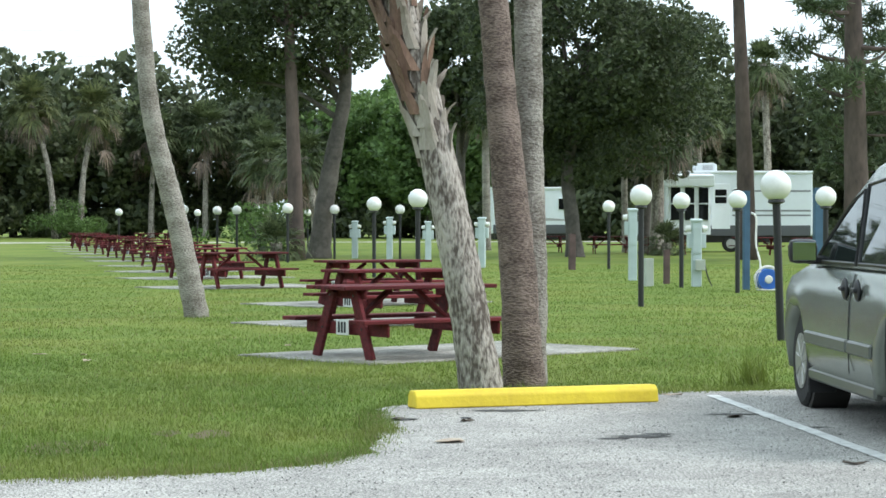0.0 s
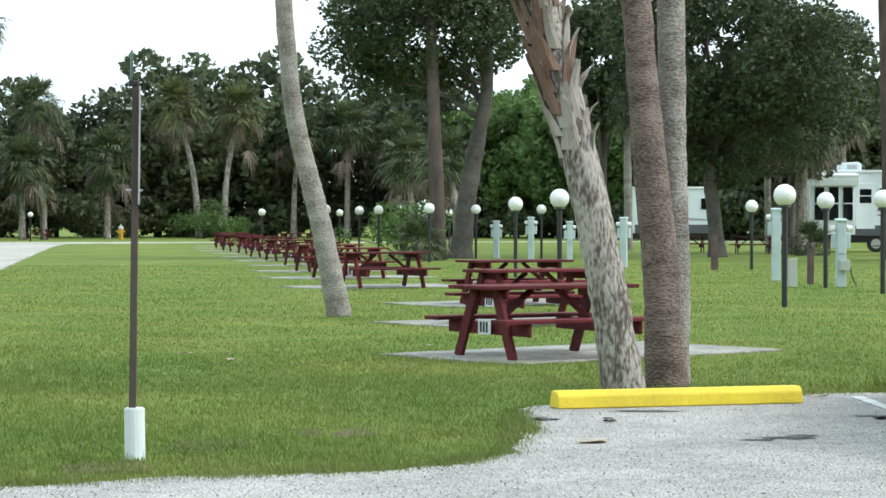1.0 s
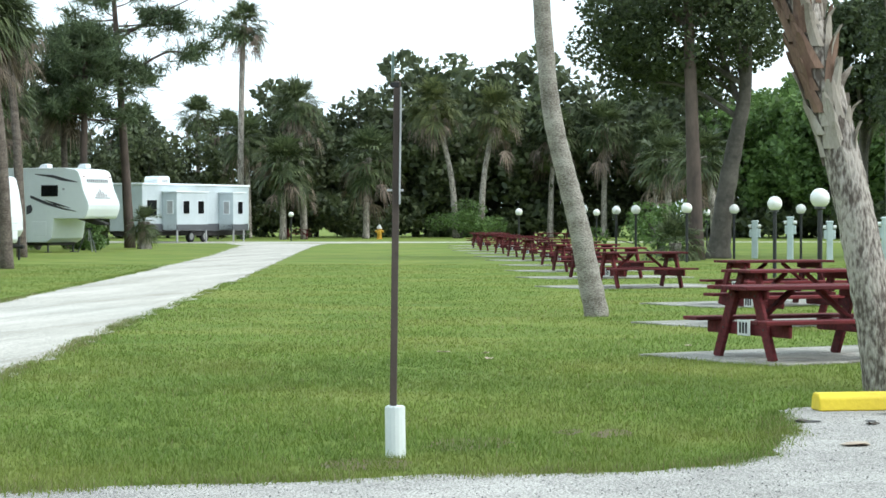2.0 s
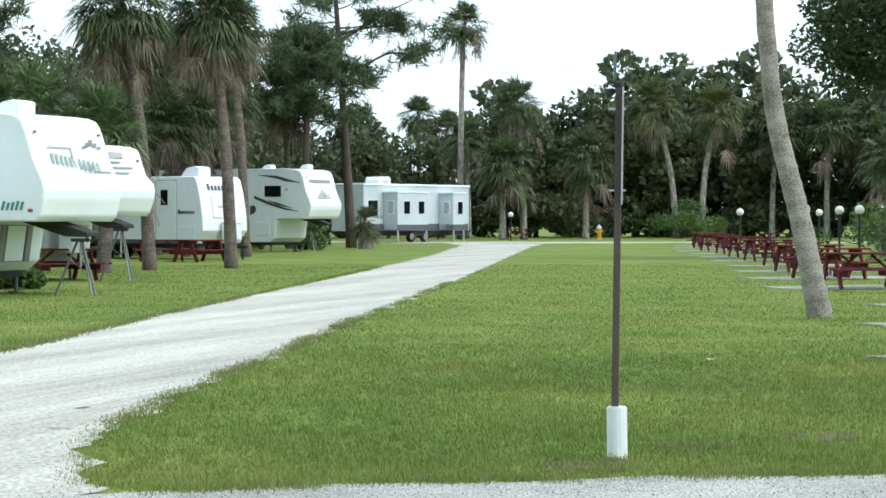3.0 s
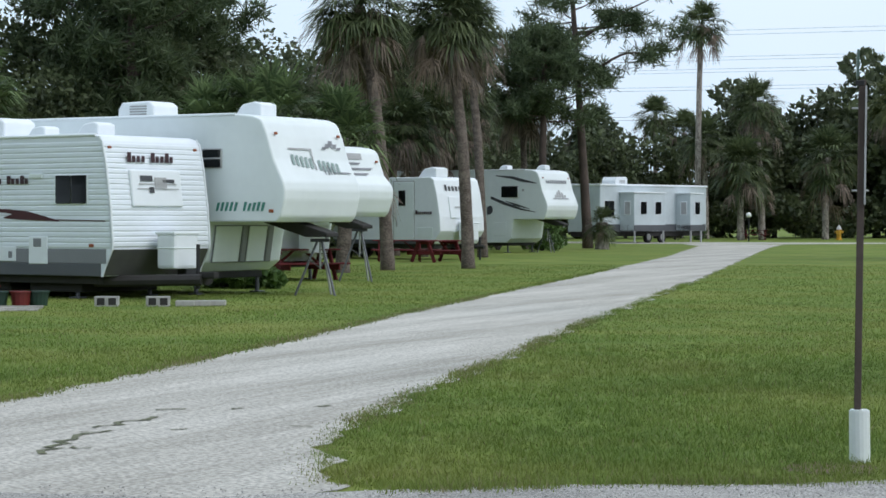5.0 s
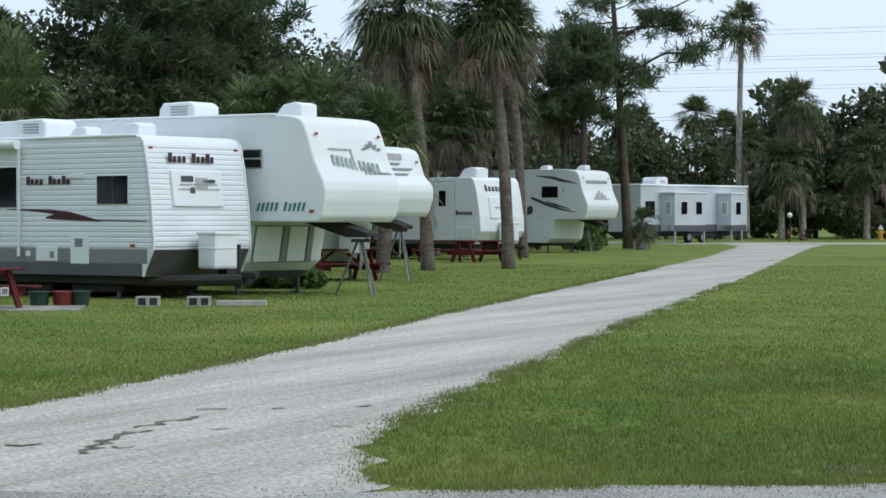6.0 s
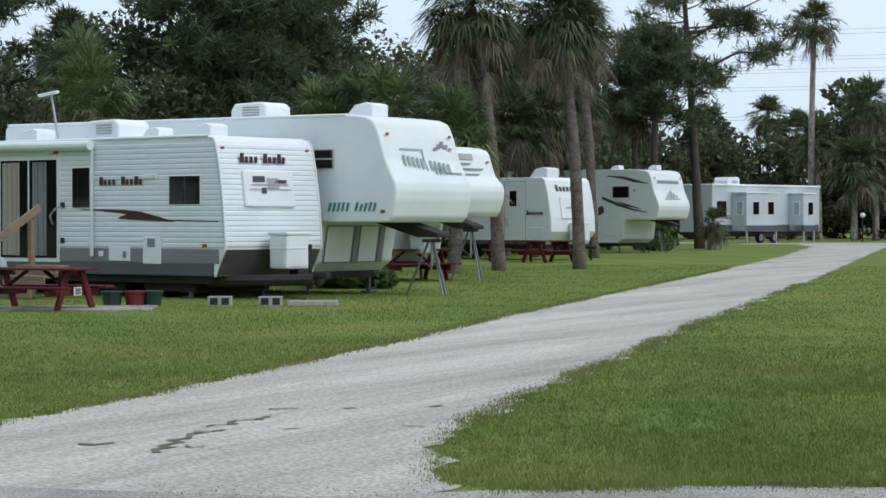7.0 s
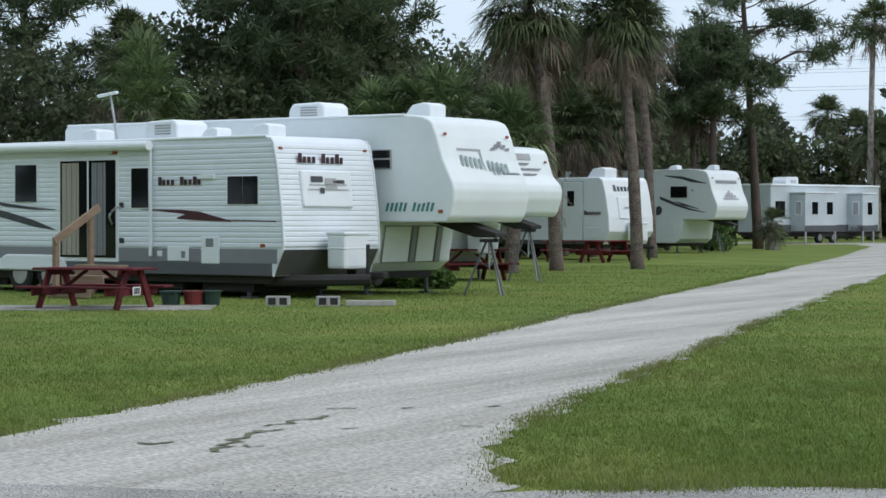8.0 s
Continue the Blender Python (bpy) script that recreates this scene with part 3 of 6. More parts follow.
# ---- trees ----
def fan_frond(rng, out, base, az, elev, stalk, size, droop, n, fold=1.75):
    """Adds one fan frond to a list of quads: an arched stalk and a pleated fan whose finger tips hang."""
    d = np.array([math.cos(az) * math.cos(elev), math.sin(az) * math.cos(elev), math.sin(elev)])
    down = np.array([0, 0, -1.0])
    side = unit(np.cross(d, [0, 0, 1.0]) + 1e-6)
    arc = [base + d * stalk * u + down * droop * 0.3 * stalk * u * u for u in (0, 0.5, 1)]
    w = side * 0.018
    for p, q in zip(arc, arc[1:]):
        out.append([p - w, p + w, q + w, q - w])
    tip = arc[2]
    d = unit(d + down * droop * 0.6)
    up = np.cross(side, d)
    for a in np.linspace(-fold, fold, n) + rng.uniform(-0.06, 0.06, n):
        q = unit(d * math.cos(a) + side * math.sin(a) + up * (0.22 * abs(math.sin(a)) + 0.1 * rng.uniform(-1, 1)))
        L = size * (0.72 + 0.28 * math.cos(a)) * rng.uniform(0.85, 1.12)
        cross = unit(np.cross(q, up + 1e-6)) * L * min(0.042, 0.9 * fold / n * 0.42)
        mid = tip + q * L * 0.46 + down * droop * L * 0.05
        end = tip + q * L * 0.86 + down * (0.12 + droop * 0.42) * L * rng.uniform(0.3, 1.3)
        out.append([tip - cross * 0.3, tip + cross * 0.3, mid + cross, mid - cross])
        out.append([mid - cross, mid + cross, end + cross * 0.08, end - cross * 0.08])


def palm(name, path, r0, r1, seed, crown=1.5, bark="palmbark", fronds=46, skirt=18, n=16, label="sabal palm with a round fan-leaf crown and dead hanging fronds", leaf="frond", young=False):
    """A fan palm: trunk along a path, living crown and dead fronds below it."""
    rng = np.random.default_rng(seed)
    base = Vector(path[0])
    t = thing(name, Matrix.Translation(base), label, "palm tree", "palm trees")
    pts = smooth_path([Vector(p) - base for p in path], 9)
    pts[0] = pts[0] - Vector((0, 0, 0.1))
    m = len(pts) - 1
    radii = [r0 + (r1 - r0) * min(1, k / m * 1.6) + r0 * 0.12 * max(0, 1 - k / m * 9) for k in range(m + 1)]
    part("trunk", tube(pts, radii, 14, wob=0.05, seed=seed), bark, t, "", True)
    top = np.array(pts[-1])
    live, dead = [], []
    for k in range(fronds):
        f = (k + 0.5) / fronds
        elev = (1.45 - 1.25 * f if young else 1.4 - 1.95 * f) + rng.uniform(-0.25, 0.25)
        fan_frond(rng, live, top + np.array([0, 0, -0.2 * f]), k * 2.4 + rng.uniform(-0.3, 0.3), elev, crown * 0.5 * rng.uniform(0.5, 1.15), crown * 0.5 * rng.uniform(0.75, 1.15), (0.2 if young else 0.3) + 0.5 * f, n)
    for k in range(skirt):
        drop = rng.random()
        fan_frond(rng, dead, top + np.array([0, 0, -0.1 - crown * 0.3 * drop]), k * 2.4 + rng.uniform(-0.5, 0.5), 0.3 - 1.0 * drop + rng.uniform(-0.3, 0.3), crown * 0.56 * rng.uniform(0.5, 1.2), crown * 0.36 * rng.uniform(0.6, 1.2), 1.5, max(9, n - 5), rng.uniform(0.6, 1.3))
    polys("crown", np.array(live), leaf, t)
    if dead:
        polys("dead_fronds", np.array(dead), "dead", t, "dry brown hanging fronds")
    return t


def blob_points(rng, n, blobs):
    """Points near the outside of many overlapping clumps."""
    c = np.array([b[:3] for b in blobs])
    r = np.array([b[3] for b in blobs])
    w = r ** 2 / (r ** 2).sum()
    k = rng.choice(len(blobs), n, p=w)
    d = unit(rng.normal(size=(n, 3)))
    rad = r[k] * (0.55 + 0.5 * rng.random(n) ** 0.5)
    d[:, 2] *= 0.75
    return c[k] + d * rad[:, None]


def crown_blobs(rng, centre, radii, count, lo, hi):
    out = []
    while len(out) < count:
        p = rng.uniform(-1, 1, 3)
        q = np.linalg.norm(p)
        if 0.25 < q < 1:
            out.append((*(np.array(centre) + p * np.array(radii)), rng.uniform(lo, hi)))
    return out


def broadleaf(name, x, y, path, r0, centre, radii, count, n, size, leaf, seed, bark="oakbark", label="spreading dark green oak tree", lo=0.6, hi=1.3):
    """A tree with a tapered trunk, limbs to its clumps and a crown of loose leaves."""
    rng = np.random.default_rng(seed)
    t = thing(name, pose(x, y, 0), label, "tree", "trees")
    pts = smooth_path(path, 6)
    m = len(pts) - 1
    part("trunk", tube(pts, [r0 * (1 - 0.5 * k / m) + r0 * 0.3 * max(0, 1 - k / m * 6) for k in range(m + 1)], 12, wob=0.07, seed=seed), bark, t, "", True)
    blobs = crown_blobs(rng, centre, radii, count, lo, hi)
    bm = bmesh.new()
    for b in blobs[:: max(1, count // 9)]:
        s = pts[int(m * rng.uniform(0.55, 1.0))]
        e = Vector(b[:3])
        mid = s.lerp(e, 0.5) + Vector((0, 0, 0.12 * (e - s).length))
        tube(smooth_path([s, mid, e], 3), [r0 * 0.32 * (1 - 0.8 * k / 6) for k in range(7)], 5, bm)
    part("branching", bm, bark, t)
    polys("crown", leaves(rng, blob_points(rng, n, blobs), size), leaf, t)
    return t


def pine(x, y, top, height, r0, seed, first=0.45, reach=3.0, count=26, label="tall slim pine tree with sparse needle tufts", bare=(), size=0.42, limbs=()):
    """A pine: straight trunk, side limbs, dense tufts of needles at their ends."""
    rng = np.random.default_rng(seed)
    t = thing("pine_tree", pose(x, y, 0), label, "tree", "pine trees")
    pts = [Vector((top * (k / 12) ** 1.1, 0, height * k / 12)) for k in range(13)]
    pts[0].z -= 0.1
    part("trunk", tube(pts, [r0 * (1 - 0.6 * k / 12) + (0.15 * r0 if k == 0 else 0) for k in range(13)], 12, wob=0.06, seed=seed), "pinebark", t, "", True)
    bm, tufts = bmesh.new(), []
    for k in range(count):
        f = first + (1 - first) * (k + rng.random()) / count
        s = pts[0].lerp(pts[-1], f)
        az = k * 2.4 + rng.uniform(-0.4, 0.4)
        L = reach * min(1.0, 1.8 * (1.1 - f) / (1.1 - first)) * rng.uniform(0.45, 1.15)
        e = s + Vector((math.cos(az) * L, math.sin(az) * L, L * rng.uniform(0.05, 0.45)))
        mid = s.lerp(e, 0.55) - Vector((0, 0, 0.08 * L))
        limb = smooth_path([s, mid, e], 5)
        tube(limb, [r0 * 0.2 * (1 - 0.75 * q / 10) for q in range(11)], 6, bm)
        for c in (limb[-1], limb[-4] + Vector(rng.normal(size=3) * 0.25)):
            for _ in range(13):
                tufts.append(np.array(c) + rng.normal(size=3) * [0.34, 0.34, 0.2])
    for z, *way in limbs:
        limb = smooth_path([pts[0].lerp(pts[-1], z / height)] + [Vector((dx, 0.4 * math.sin(3 * dx), zz)) for dx, zz in way], 5)
        tube(limb, [r0 * 0.3 * (1 - 0.8 * q / len(limb)) for q in range(len(limb))], 6, bm)
        for q in limb[len(limb) // 2::2]:
            c = np.array(q) + rng.normal(size=3) * [0.3, 0.4, 0.25]
            for _ in range(17):
                tufts.append(c + rng.normal(size=3) * [0.42, 0.42, 0.24])
    for az, z, L in bare:
        s = pts[0].lerp(pts[-1], z / height)
        tube([s, s + Vector((math.cos(az) * L * 0.5, 0.1, L * 0.45)), s + Vector((math.cos(az) * L, 0.2, L * 0.8))], [0.12, 0.09, 0.05], 6, bm)
    part("branching", bm, "pinebark", t)
    tufts = np.repeat(np.array(tufts), 22, 0)
    d = unit(rng.normal(size=tufts.shape) + [0, 0, 0.3])
    s = unit(np.cross(d, rng.normal(size=d.shape))) * 0.017
    a, b = tufts + d * 0.04, tufts + d * (size * rng.uniform(0.5, 1.0, (len(tufts), 1)))
    polys("needles", np.stack([a - s, a + s, b + s, b - s], 1), "needle", t)
    return t


# palms close by
palm("palm_tree", [(-3.44, 31.6, 0), (-3.7, 31.6, 1.28), (-3.9, 31.6, 2.07), (-4.08, 31.6, 2.86), (-4.18, 31.6, 3.8), (-4.23, 31.6, 4.5), (-4.4, 31.6, 7.5)], 0.16, 0.125, 1, skirt=0,
     bark="palebark", label="leaning slender palm with a pale grey ringed trunk")
BOOTED = palm("palm_tree", [(0.31, 18.05, 0), (0.2, 18.05, 0.65), (0.08, 18.05, 1.31), (-0.075, 18.05, 1.99), (-0.3, 18.05, 2.84), (-0.36, 18.05, 3.11), (-0.7, 18.0, 5.4)], 0.165, 0.14, 2, skirt=0,
              bark="palmbark", label="leaning palm trunk with split grey frond stubs")
palm("palm_tree", [(0.66, 18.45, 0), (0.615, 18.45, 0.9), (0.53, 18.45, 1.77), (0.46, 18.45, 2.5), (0.41, 18.45, 3.15), (0.1, 18.4, 6.8)], 0.165, 0.125, 3, skirt=0, bark="brownbark",
     label="palm with a smooth brown ringed trunk")
palm("palm_tree", [(0.71, 18.66, 0), (0.735, 18.68, 0.84), (0.715, 18.7, 1.78), (0.70, 18.7, 3.18), (0.6, 18.9, 7.2)], 0.14, 0.115, 4, skirt=0, bark="palebark",
     label="palm with a pale lichen-covered trunk")


def frond_stubs():
    """Old split leaf bases that clasp the booted palm's upper trunk."""
    rng = random.Random(5)
    for k in range(74):
        z = 1.86 + 1.6 * (k / 74)
        cx = float(np.interp(z, [1.31, 1.99, 2.84, 3.11, 3.6], [0.08, -0.075, -0.3, -0.36, -0.43]))
        az = k * 2.4 + rng.uniform(-0.3, 0.3)
        lean = (1 if k % 2 else -1) * rng.uniform(0.25, 0.6)
        out = Vector((math.cos(az), math.sin(az), 0))
        side = Vector((-math.sin(az), math.cos(az), 0))
        grow = min(1.0, (z - 1.86) / 0.5)
        L, w = rng.uniform(0.26, 0.42), rng.uniform(0.042, 0.062)
        free = rng.uniform(0.0, 0.05) if out.x < 0.3 else rng.uniform(0.02, 0.13)
        bm = bmesh.new()
        rows = []
        for q in range(6):
            u = q / 5
            c = Vector((cx - 0.2 * L * u, 18.05, z + L * u * 0.95 - 0.1)) + out * (0.125 + 0.045 * grow * (0.4 + 0.6 * u) + free * u ** 3) + side * lean * L * u * 0.55
            ww = w * (1.2 - 0.55 * u) * (1 if q < 5 else 0.45)
            rows.append([bm.verts.new(c - side * ww), bm.verts.new(c + out * 0.022 * (1.2 - u)), bm.verts.new(c + side * ww), bm.verts.new(c - out * 0.02)])
        for a, b in zip(rows, rows[1:]):
            for j in range(4):
                bm.faces.new((a[j], a[(j + 1) % 4], b[(j + 1) % 4], b[j]))
        bm.faces.new(rows[0])
        bm.faces.new(rows[-1])
        bm.transform(Matrix.Translation(-BOOTED.matrix_world.translation))
        part("frond_stub", bm, "bootred" if (z > 2.25 and out.x < 0.0) or (z > 2.5 and rng.random() < 0.35) else "boot", BOOTED)


frond_stubs()

# trees of the lawn
pine(-5.05, 78.2, -0.45, 13, 0.29, 11, first=0.75, reach=2.5, count=16, bare=((math.pi, 8.0, 1.3), (0.0, 8.0, 1.9)))
broadleaf("oak_tree", -4.45, 80.5, [(0, 0, -0.1), (0.25, 0, 2), (0.6, 0, 4), (0.95, 0, 5.8), (1.0, 0, 7.5)], 0.38, (-1.6, 0, 9.3), (4.2, 3.5, 3.3), 100, 38000, 0.1, "oakleaf", 12)
broadleaf("oak_tree", 4.94, 84.4, [(0, 0, -0.1), (-0.15, 0, 1.6), (-0.3, 0, 3.4), (0.2, 0, 5.5), (0.4, 0, 8)], 0.3, (0.3, 0.3, 7.6), (4.6, 3.6, 4.6), 120, 42000, 0.107, "oakleaf", 13)
broadleaf("oak_tree", 8.3, 93, [(0, 0, -0.1), (0.1, 0, 2), (0.2, 0, 5)], 0.25, (0, 0, 7), (3.2, 3, 3.6), 60, 20000, 0.12, "oakleaf", 14)
pine(10.55, 78.2, -0.5, 13, 0.34, 15, first=0.78, reach=2.5, count=14)
pine(13.2, 72, -0.25, 13, 0.46, 16, first=0.35, reach=3.0, count=18)
pine(15.3, 76, 0.2, 12, 0.3, 17, first=0.22, reach=3.0, count=26)
broadleaf("oak_tree", 0.75, 104, [(0, 0, -0.1), (0.05, 0, 3), (0.1, 0, 7)], 0.32, (0.6, 0, 9), (3.6, 3, 3.2), 60, 14000, 0.16, "oakleaf", 18)
palm("palm_tree", [(2.0, 103, 0), (1.95, 103, 4), (1.9, 103, 6.4)], 0.2, 0.17, 19, bark="palebark")
palm("palm_tree", [(7.75, 96, 0), (7.7, 96, 3), (7.65, 96, 6)], 0.15, 0.13, 20, bark="palebark")
palm("palm_tree", [(8.5, 90, 0), (8.55, 90, 2.5), (8.6, 90, 5.2)], 0.3, 0.24, 21, crown=2.0, skirt=30)
palm("palm_tree", [(8.7, 88, 0), (8.72, 88, 0.5)], 0.25, 0.2, 22, crown=1.4, skirt=0, label="low bushy palm at the foot of a tree")
palm("palm_tree", [(-5.6, 76, 0), (-5.6, 76, 0.6)], 0.25, 0.2, 23, crown=1.5, skirt=0, label="low bushy palm at the foot of a pine")
palm("palm_tree", [(-32.7, 103, 0), (-32.7, 103, 1.3)], 0.35, 0.3, 24, crown=1.2, skirt=4, label="young stubby palm beside the road")

# palms along the edge of the wood: foot x, foot y, crown x, y, z, size
FAR_PALMS = [
    (-42.8, 157.7, -42.8, 158.4, 15.5, 2.4), (-39.1, 155.4, -39.1, 155.9, 5.4, 3.0), (-38.1, 157.6, -38.8, 158.1, 9.8, 2.6),
    (-29.1, 169.6, -31.0, 169.9, 10.2, 2.8), (-27.3, 170.0, -26.2, 170.8, 9.7, 2.8), (-18.7, 177.8, -18.6, 178.4, 8.7, 3.0),
    (-35.0, 164.3, -34.9, 164.9, 6.0, 3.2), (-51.9, 178.3, -52.2, 178.9, 10.0, 2.4), (-48.7, 173.8, -48.5, 174.5, 8.4, 2.6),
    (-6.7, 120.0, -7.4, 120.6, 4.7, 2.2), (-11.4, 150.0, -11.8, 150.6, 5.4, 2.6), (-14.5, 176, -14.2, 176, 7.6, 2.8), (-23.0, 178, -22.6, 178, 8.2, 2.8),
    (18.7, 130.0, 18.5, 130.6, 10.4, 2.2), (13.7, 120.0, 13.3, 120.6, 7.6, 2.4), (-45.0, 168, -45.2, 168, 7.6, 2.6), (-55.0, 170, -55.2, 170, 8.6, 2.4),
    (-37.8, 65.1, -36.3, 66.4, 6.2, 1.9), (-44.8, 67.2, -45.4, 67.6, 7.6, 1.9), (-40.5, 60.4, -40.5, 61.0, 6.0, 1.9),
    (-32.1, 78.9, -33.0, 79.1, 5.0, 1.9), (-33.6, 84.0, -33.9, 84.3, 5.6, 1.9),
    (-37.0, 104.3, -37.4, 104.8, 7.6, 2.2), (-24.3, 57.1, -25.3, 57.4, 7.3, 2.0), (-23.0, 59.9, -23.8, 60.2, 7.3, 1.9), (-29.6, 78.6, -30.4, 79.0, 8.6, 2.0),
    (-34.4, 81.6, -34.8, 82.0, 7.0, 1.8), (-34.0, 88.0, -34.2, 88.4, 6.6, 2.0), (-36.5, 92.0, -36.2, 92.4, 5.0, 2.0),
]
for k, (x, y, cx, cy, cz, s) in enumerate(FAR_PALMS):
    near = y < 110 and x < 0
    bend = (x + (cx - x) * 0.25, y, cz * 0.5)
    palm("palm_tree", [(x, y, 0), bend, (cx, cy, cz)], 0.19 if near else 0.26, 0.15 if near else 0.2, 40 + k, s * (1.0 if near else 1.08), "duskbark" if near else "palmbark", 130 if near else 84, 60 if near else 24, 18 if near else 15, leaf="frondyel" if k in (3, 4) else "frond")

for k, (x, y, cz, s) in enumerate([(-25.9, 53.0, 3.9, 2.3), (-24.2, 53.8, 3.5, 2.1), (-27.5, 52.6, 3.7, 2.0), (-34.6, 52.6, 4.4, 2.2), (-36.4, 55.0, 5.3, 2.2)]):
    palm("palm_tree", [(x, y, 0), (x + 0.1, y, cz * 0.5), (x, y, cz)], 0.2, 0.17, 140 + k, s, "duskbark", 40, 6, 18, "young fan palm with fresh upright green fronds", "freshfrond", True)

# pines and oaks of the wood
pine(-34.6, 106.7, -0.9, 13.5, 0.26, 90, 0.8, 2.6, 9, size=0.5, label="tall pine with a long side limb and sparse needle tufts",
     limbs=((8.3, (1.8, 9.5), (3.2, 9.6), (4.5, 10.4)), (10.2, (1.6, 11.4), (3.6, 12.3)), (9.2, (-1.4, 10.0), (-2.9, 10.4)), (8.6, (-0.9, 9.1), (-2.0, 9.0)), (7.9, (0.5, 8.5), (1.0, 8.7)), (10.6, (1.2, 10.9), (3.0, 11.0))))
for k, (x, y, top, h, first, reach, n) in enumerate([(-35.6, 102.5, 0.2, 10.2, 0.6, 2.4, 34), (-45.0, 61.5, -0.5, 11, 0.4, 2.6, 30), (-36.4, 64.4, 0, 11, 0.3, 2.6, 40), (-38.5, 70.8, 0, 12, 0.3, 3.0, 40),
                                                      (-38.0, 69.2, 0.3, 12, 0.35, 2.6, 36), (-39.2, 66.5, 0, 11, 0.4, 2.5, 34), (-41.5, 72, 0, 8.5, 0.3, 2.4, 30)]):
    pine(x, y, top, h, 0.24, 91 + k, first, reach, n, size=0.5)

WOOD = []
for k, (n, size, leaf) in enumerate([(6000, 0.235, "greenleaf"), (4400, 0.28, "woodleaf"), (4400, 0.28, "duskleaf"), (6800, 0.165, "woodleaf"), (6800, 0.165, "duskleaf"), (1600, 0.5, "woodleaf")]):
    WOOD.append(broadleaf("woodland_tree", 0, -60 - 12 * k, [(0, 0, -0.1), (0.2, 0, 2.5), (0, 0.1, 5)], 0.2, (0, 0, 5.6), (2.9, 2.9, 4.4), 46, n, size,
                          leaf, 210 + k, label="dense green broadleaf tree at the edge of the wood", lo=0.8, hi=1.5))
WOOD_LINE = [(40, 150), (26, 146), (12, 150), (0, 168), (-14, 182), (-32, 178), (-46, 172), (-56, 158), (-50, 130), (-42, 108), (-36, 86), (-33, 70), (-38, 56), (-44, 46)]
# the wood goes on behind the camera
BACK_LINE = [(-60, 20), (-45, -14), (-10, -26), (25, -24), (48, -6)]


def along(line, step, rng, depth):
    out = []
    for (x0, y0), (x1, y1) in zip(line, line[1:]):
        L = math.hypot(x1 - x0, y1 - y0)
        nx, ny = (y1 - y0) / L, -(x1 - x0) / L
        for k in range(max(1, int(L / step))):
            t, d = (k + rng.random()) / max(1, int(L / step)), rng.uniform(*depth)
            out.append((x0 + (x1 - x0) * t + nx * d, y0 + (y1 - y0) * t + ny * d))
    return out


def plant_wood():
    rng = np.random.default_rng(7)
    first = set()

    def plant(k, x, y, s):
        m = pose(x, y, 0, 0, 0, rng.uniform(0, 360)) @ Matrix.Diagonal((s, s, s, 1))
        if k in first:
            copy_thing(WOOD[k], m).matrix_world = m
        else:
            WOOD[k].matrix_world = m
            first.add(k)

    def height(bearing):
        """The wood's top rises and falls along its edge."""
        return float(np.interp(bearing, [-12, -4, 3, 5, 9.5, 11, 15, 16.2, 17.2, 18.2, 20, 22.8, 23.6, 26.6, 27.6], [0.9, 0.95, 1.0, 1.12, 1.1, 0.98, 0.95, 0.86, 0.76, 0.82, 1.0, 1.0, 0.68, 0.68, 1.0]))

    for depth, step, lo, hi in (((1, 4), 3.8, 0.72, 0.95), ((5, 9), 5.0, 0.9, 1.12)):
        for x, y in along(WOOD_LINE, step, rng, depth):
            near = y < 125 and x < 0
            k = 3 + int(rng.integers(0, 2)) if near else 0 if -9 < x < 7 else 1 + int(rng.integers(0, 2))
            plant(k, x, y, rng.uniform(lo, hi) * (0.77 if y < 90 and x < 0 else 1.32) * height(math.degrees(math.atan2(-x, y))) * (0.86 if x < -40 and y > 125 else 1))
    for x, y in along(BACK_LINE, 4.5, rng, (0, 3)):
        plant(5, x, y, rng.uniform(0.9, 1.3))
    low = []
    for depth, step, z0, z1 in (((-0.5, 4), 0.8, 0.3, 2.6), ((5, 9), 0.9, 0.4, 4.5), ((10, 13), 0.9, 0.4, 4.0)):
        for x, y in along(WOOD_LINE, step, rng, depth):
            low.append((x, y, rng.uniform(z0, z1), rng.uniform(0.8, 1.7)))
    pts = blob_points(rng, 150000, low)
    pts[:, 2] = np.abs(pts[:, 2])
    tagged(polys("undergrowth", leaves(rng, pts, 0.28), "woodleaf"), "tangled dark green undergrowth along the wood", "shrubs", kind="stuff")


plant_wood()


def shrub(x, y, r, seed, leaf="greenleaf", label="small leafy shrub in the grass"):
    rng = np.random.default_rng(seed)
    t = thing("shrub", pose(x, y, 0), label, "shrub", "shrubs")
    blobs = [(*(rng.normal(size=2) * r * 0.5), rng.uniform(0.3, 1.1) * r, rng.uniform(0.3, 0.55) * r) for _ in range(14)]
    bm = bmesh.new()
    for b in blobs:
        tube([(0, 0, -0.05), (b[0] * 0.4, b[1] * 0.4, b[2] * 0.6), b[:3]], [0.03, 0.02, 0.01], 5, bm)
    part("stems", bm, "oakbark", t)
    p = blob_points(rng, 2500, blobs)
    p[:, 2] = np.abs(p[:, 2])
    polys("foliage", leaves(rng, p, 0.09), leaf, t)


for k, (x, y, r) in enumerate([(-28.5, 168, 2.0), (-27, 169, 1.6), (-44, 156, 1.2), (-7.0, 87, 1.6), (-20.5, 40.5, 0.6), (-21.2, 41.2, 0.8), (-34, 98, 1.0), (-36.5, 99, 1.4)]):
    shrub(x, y, r, 300 + k)


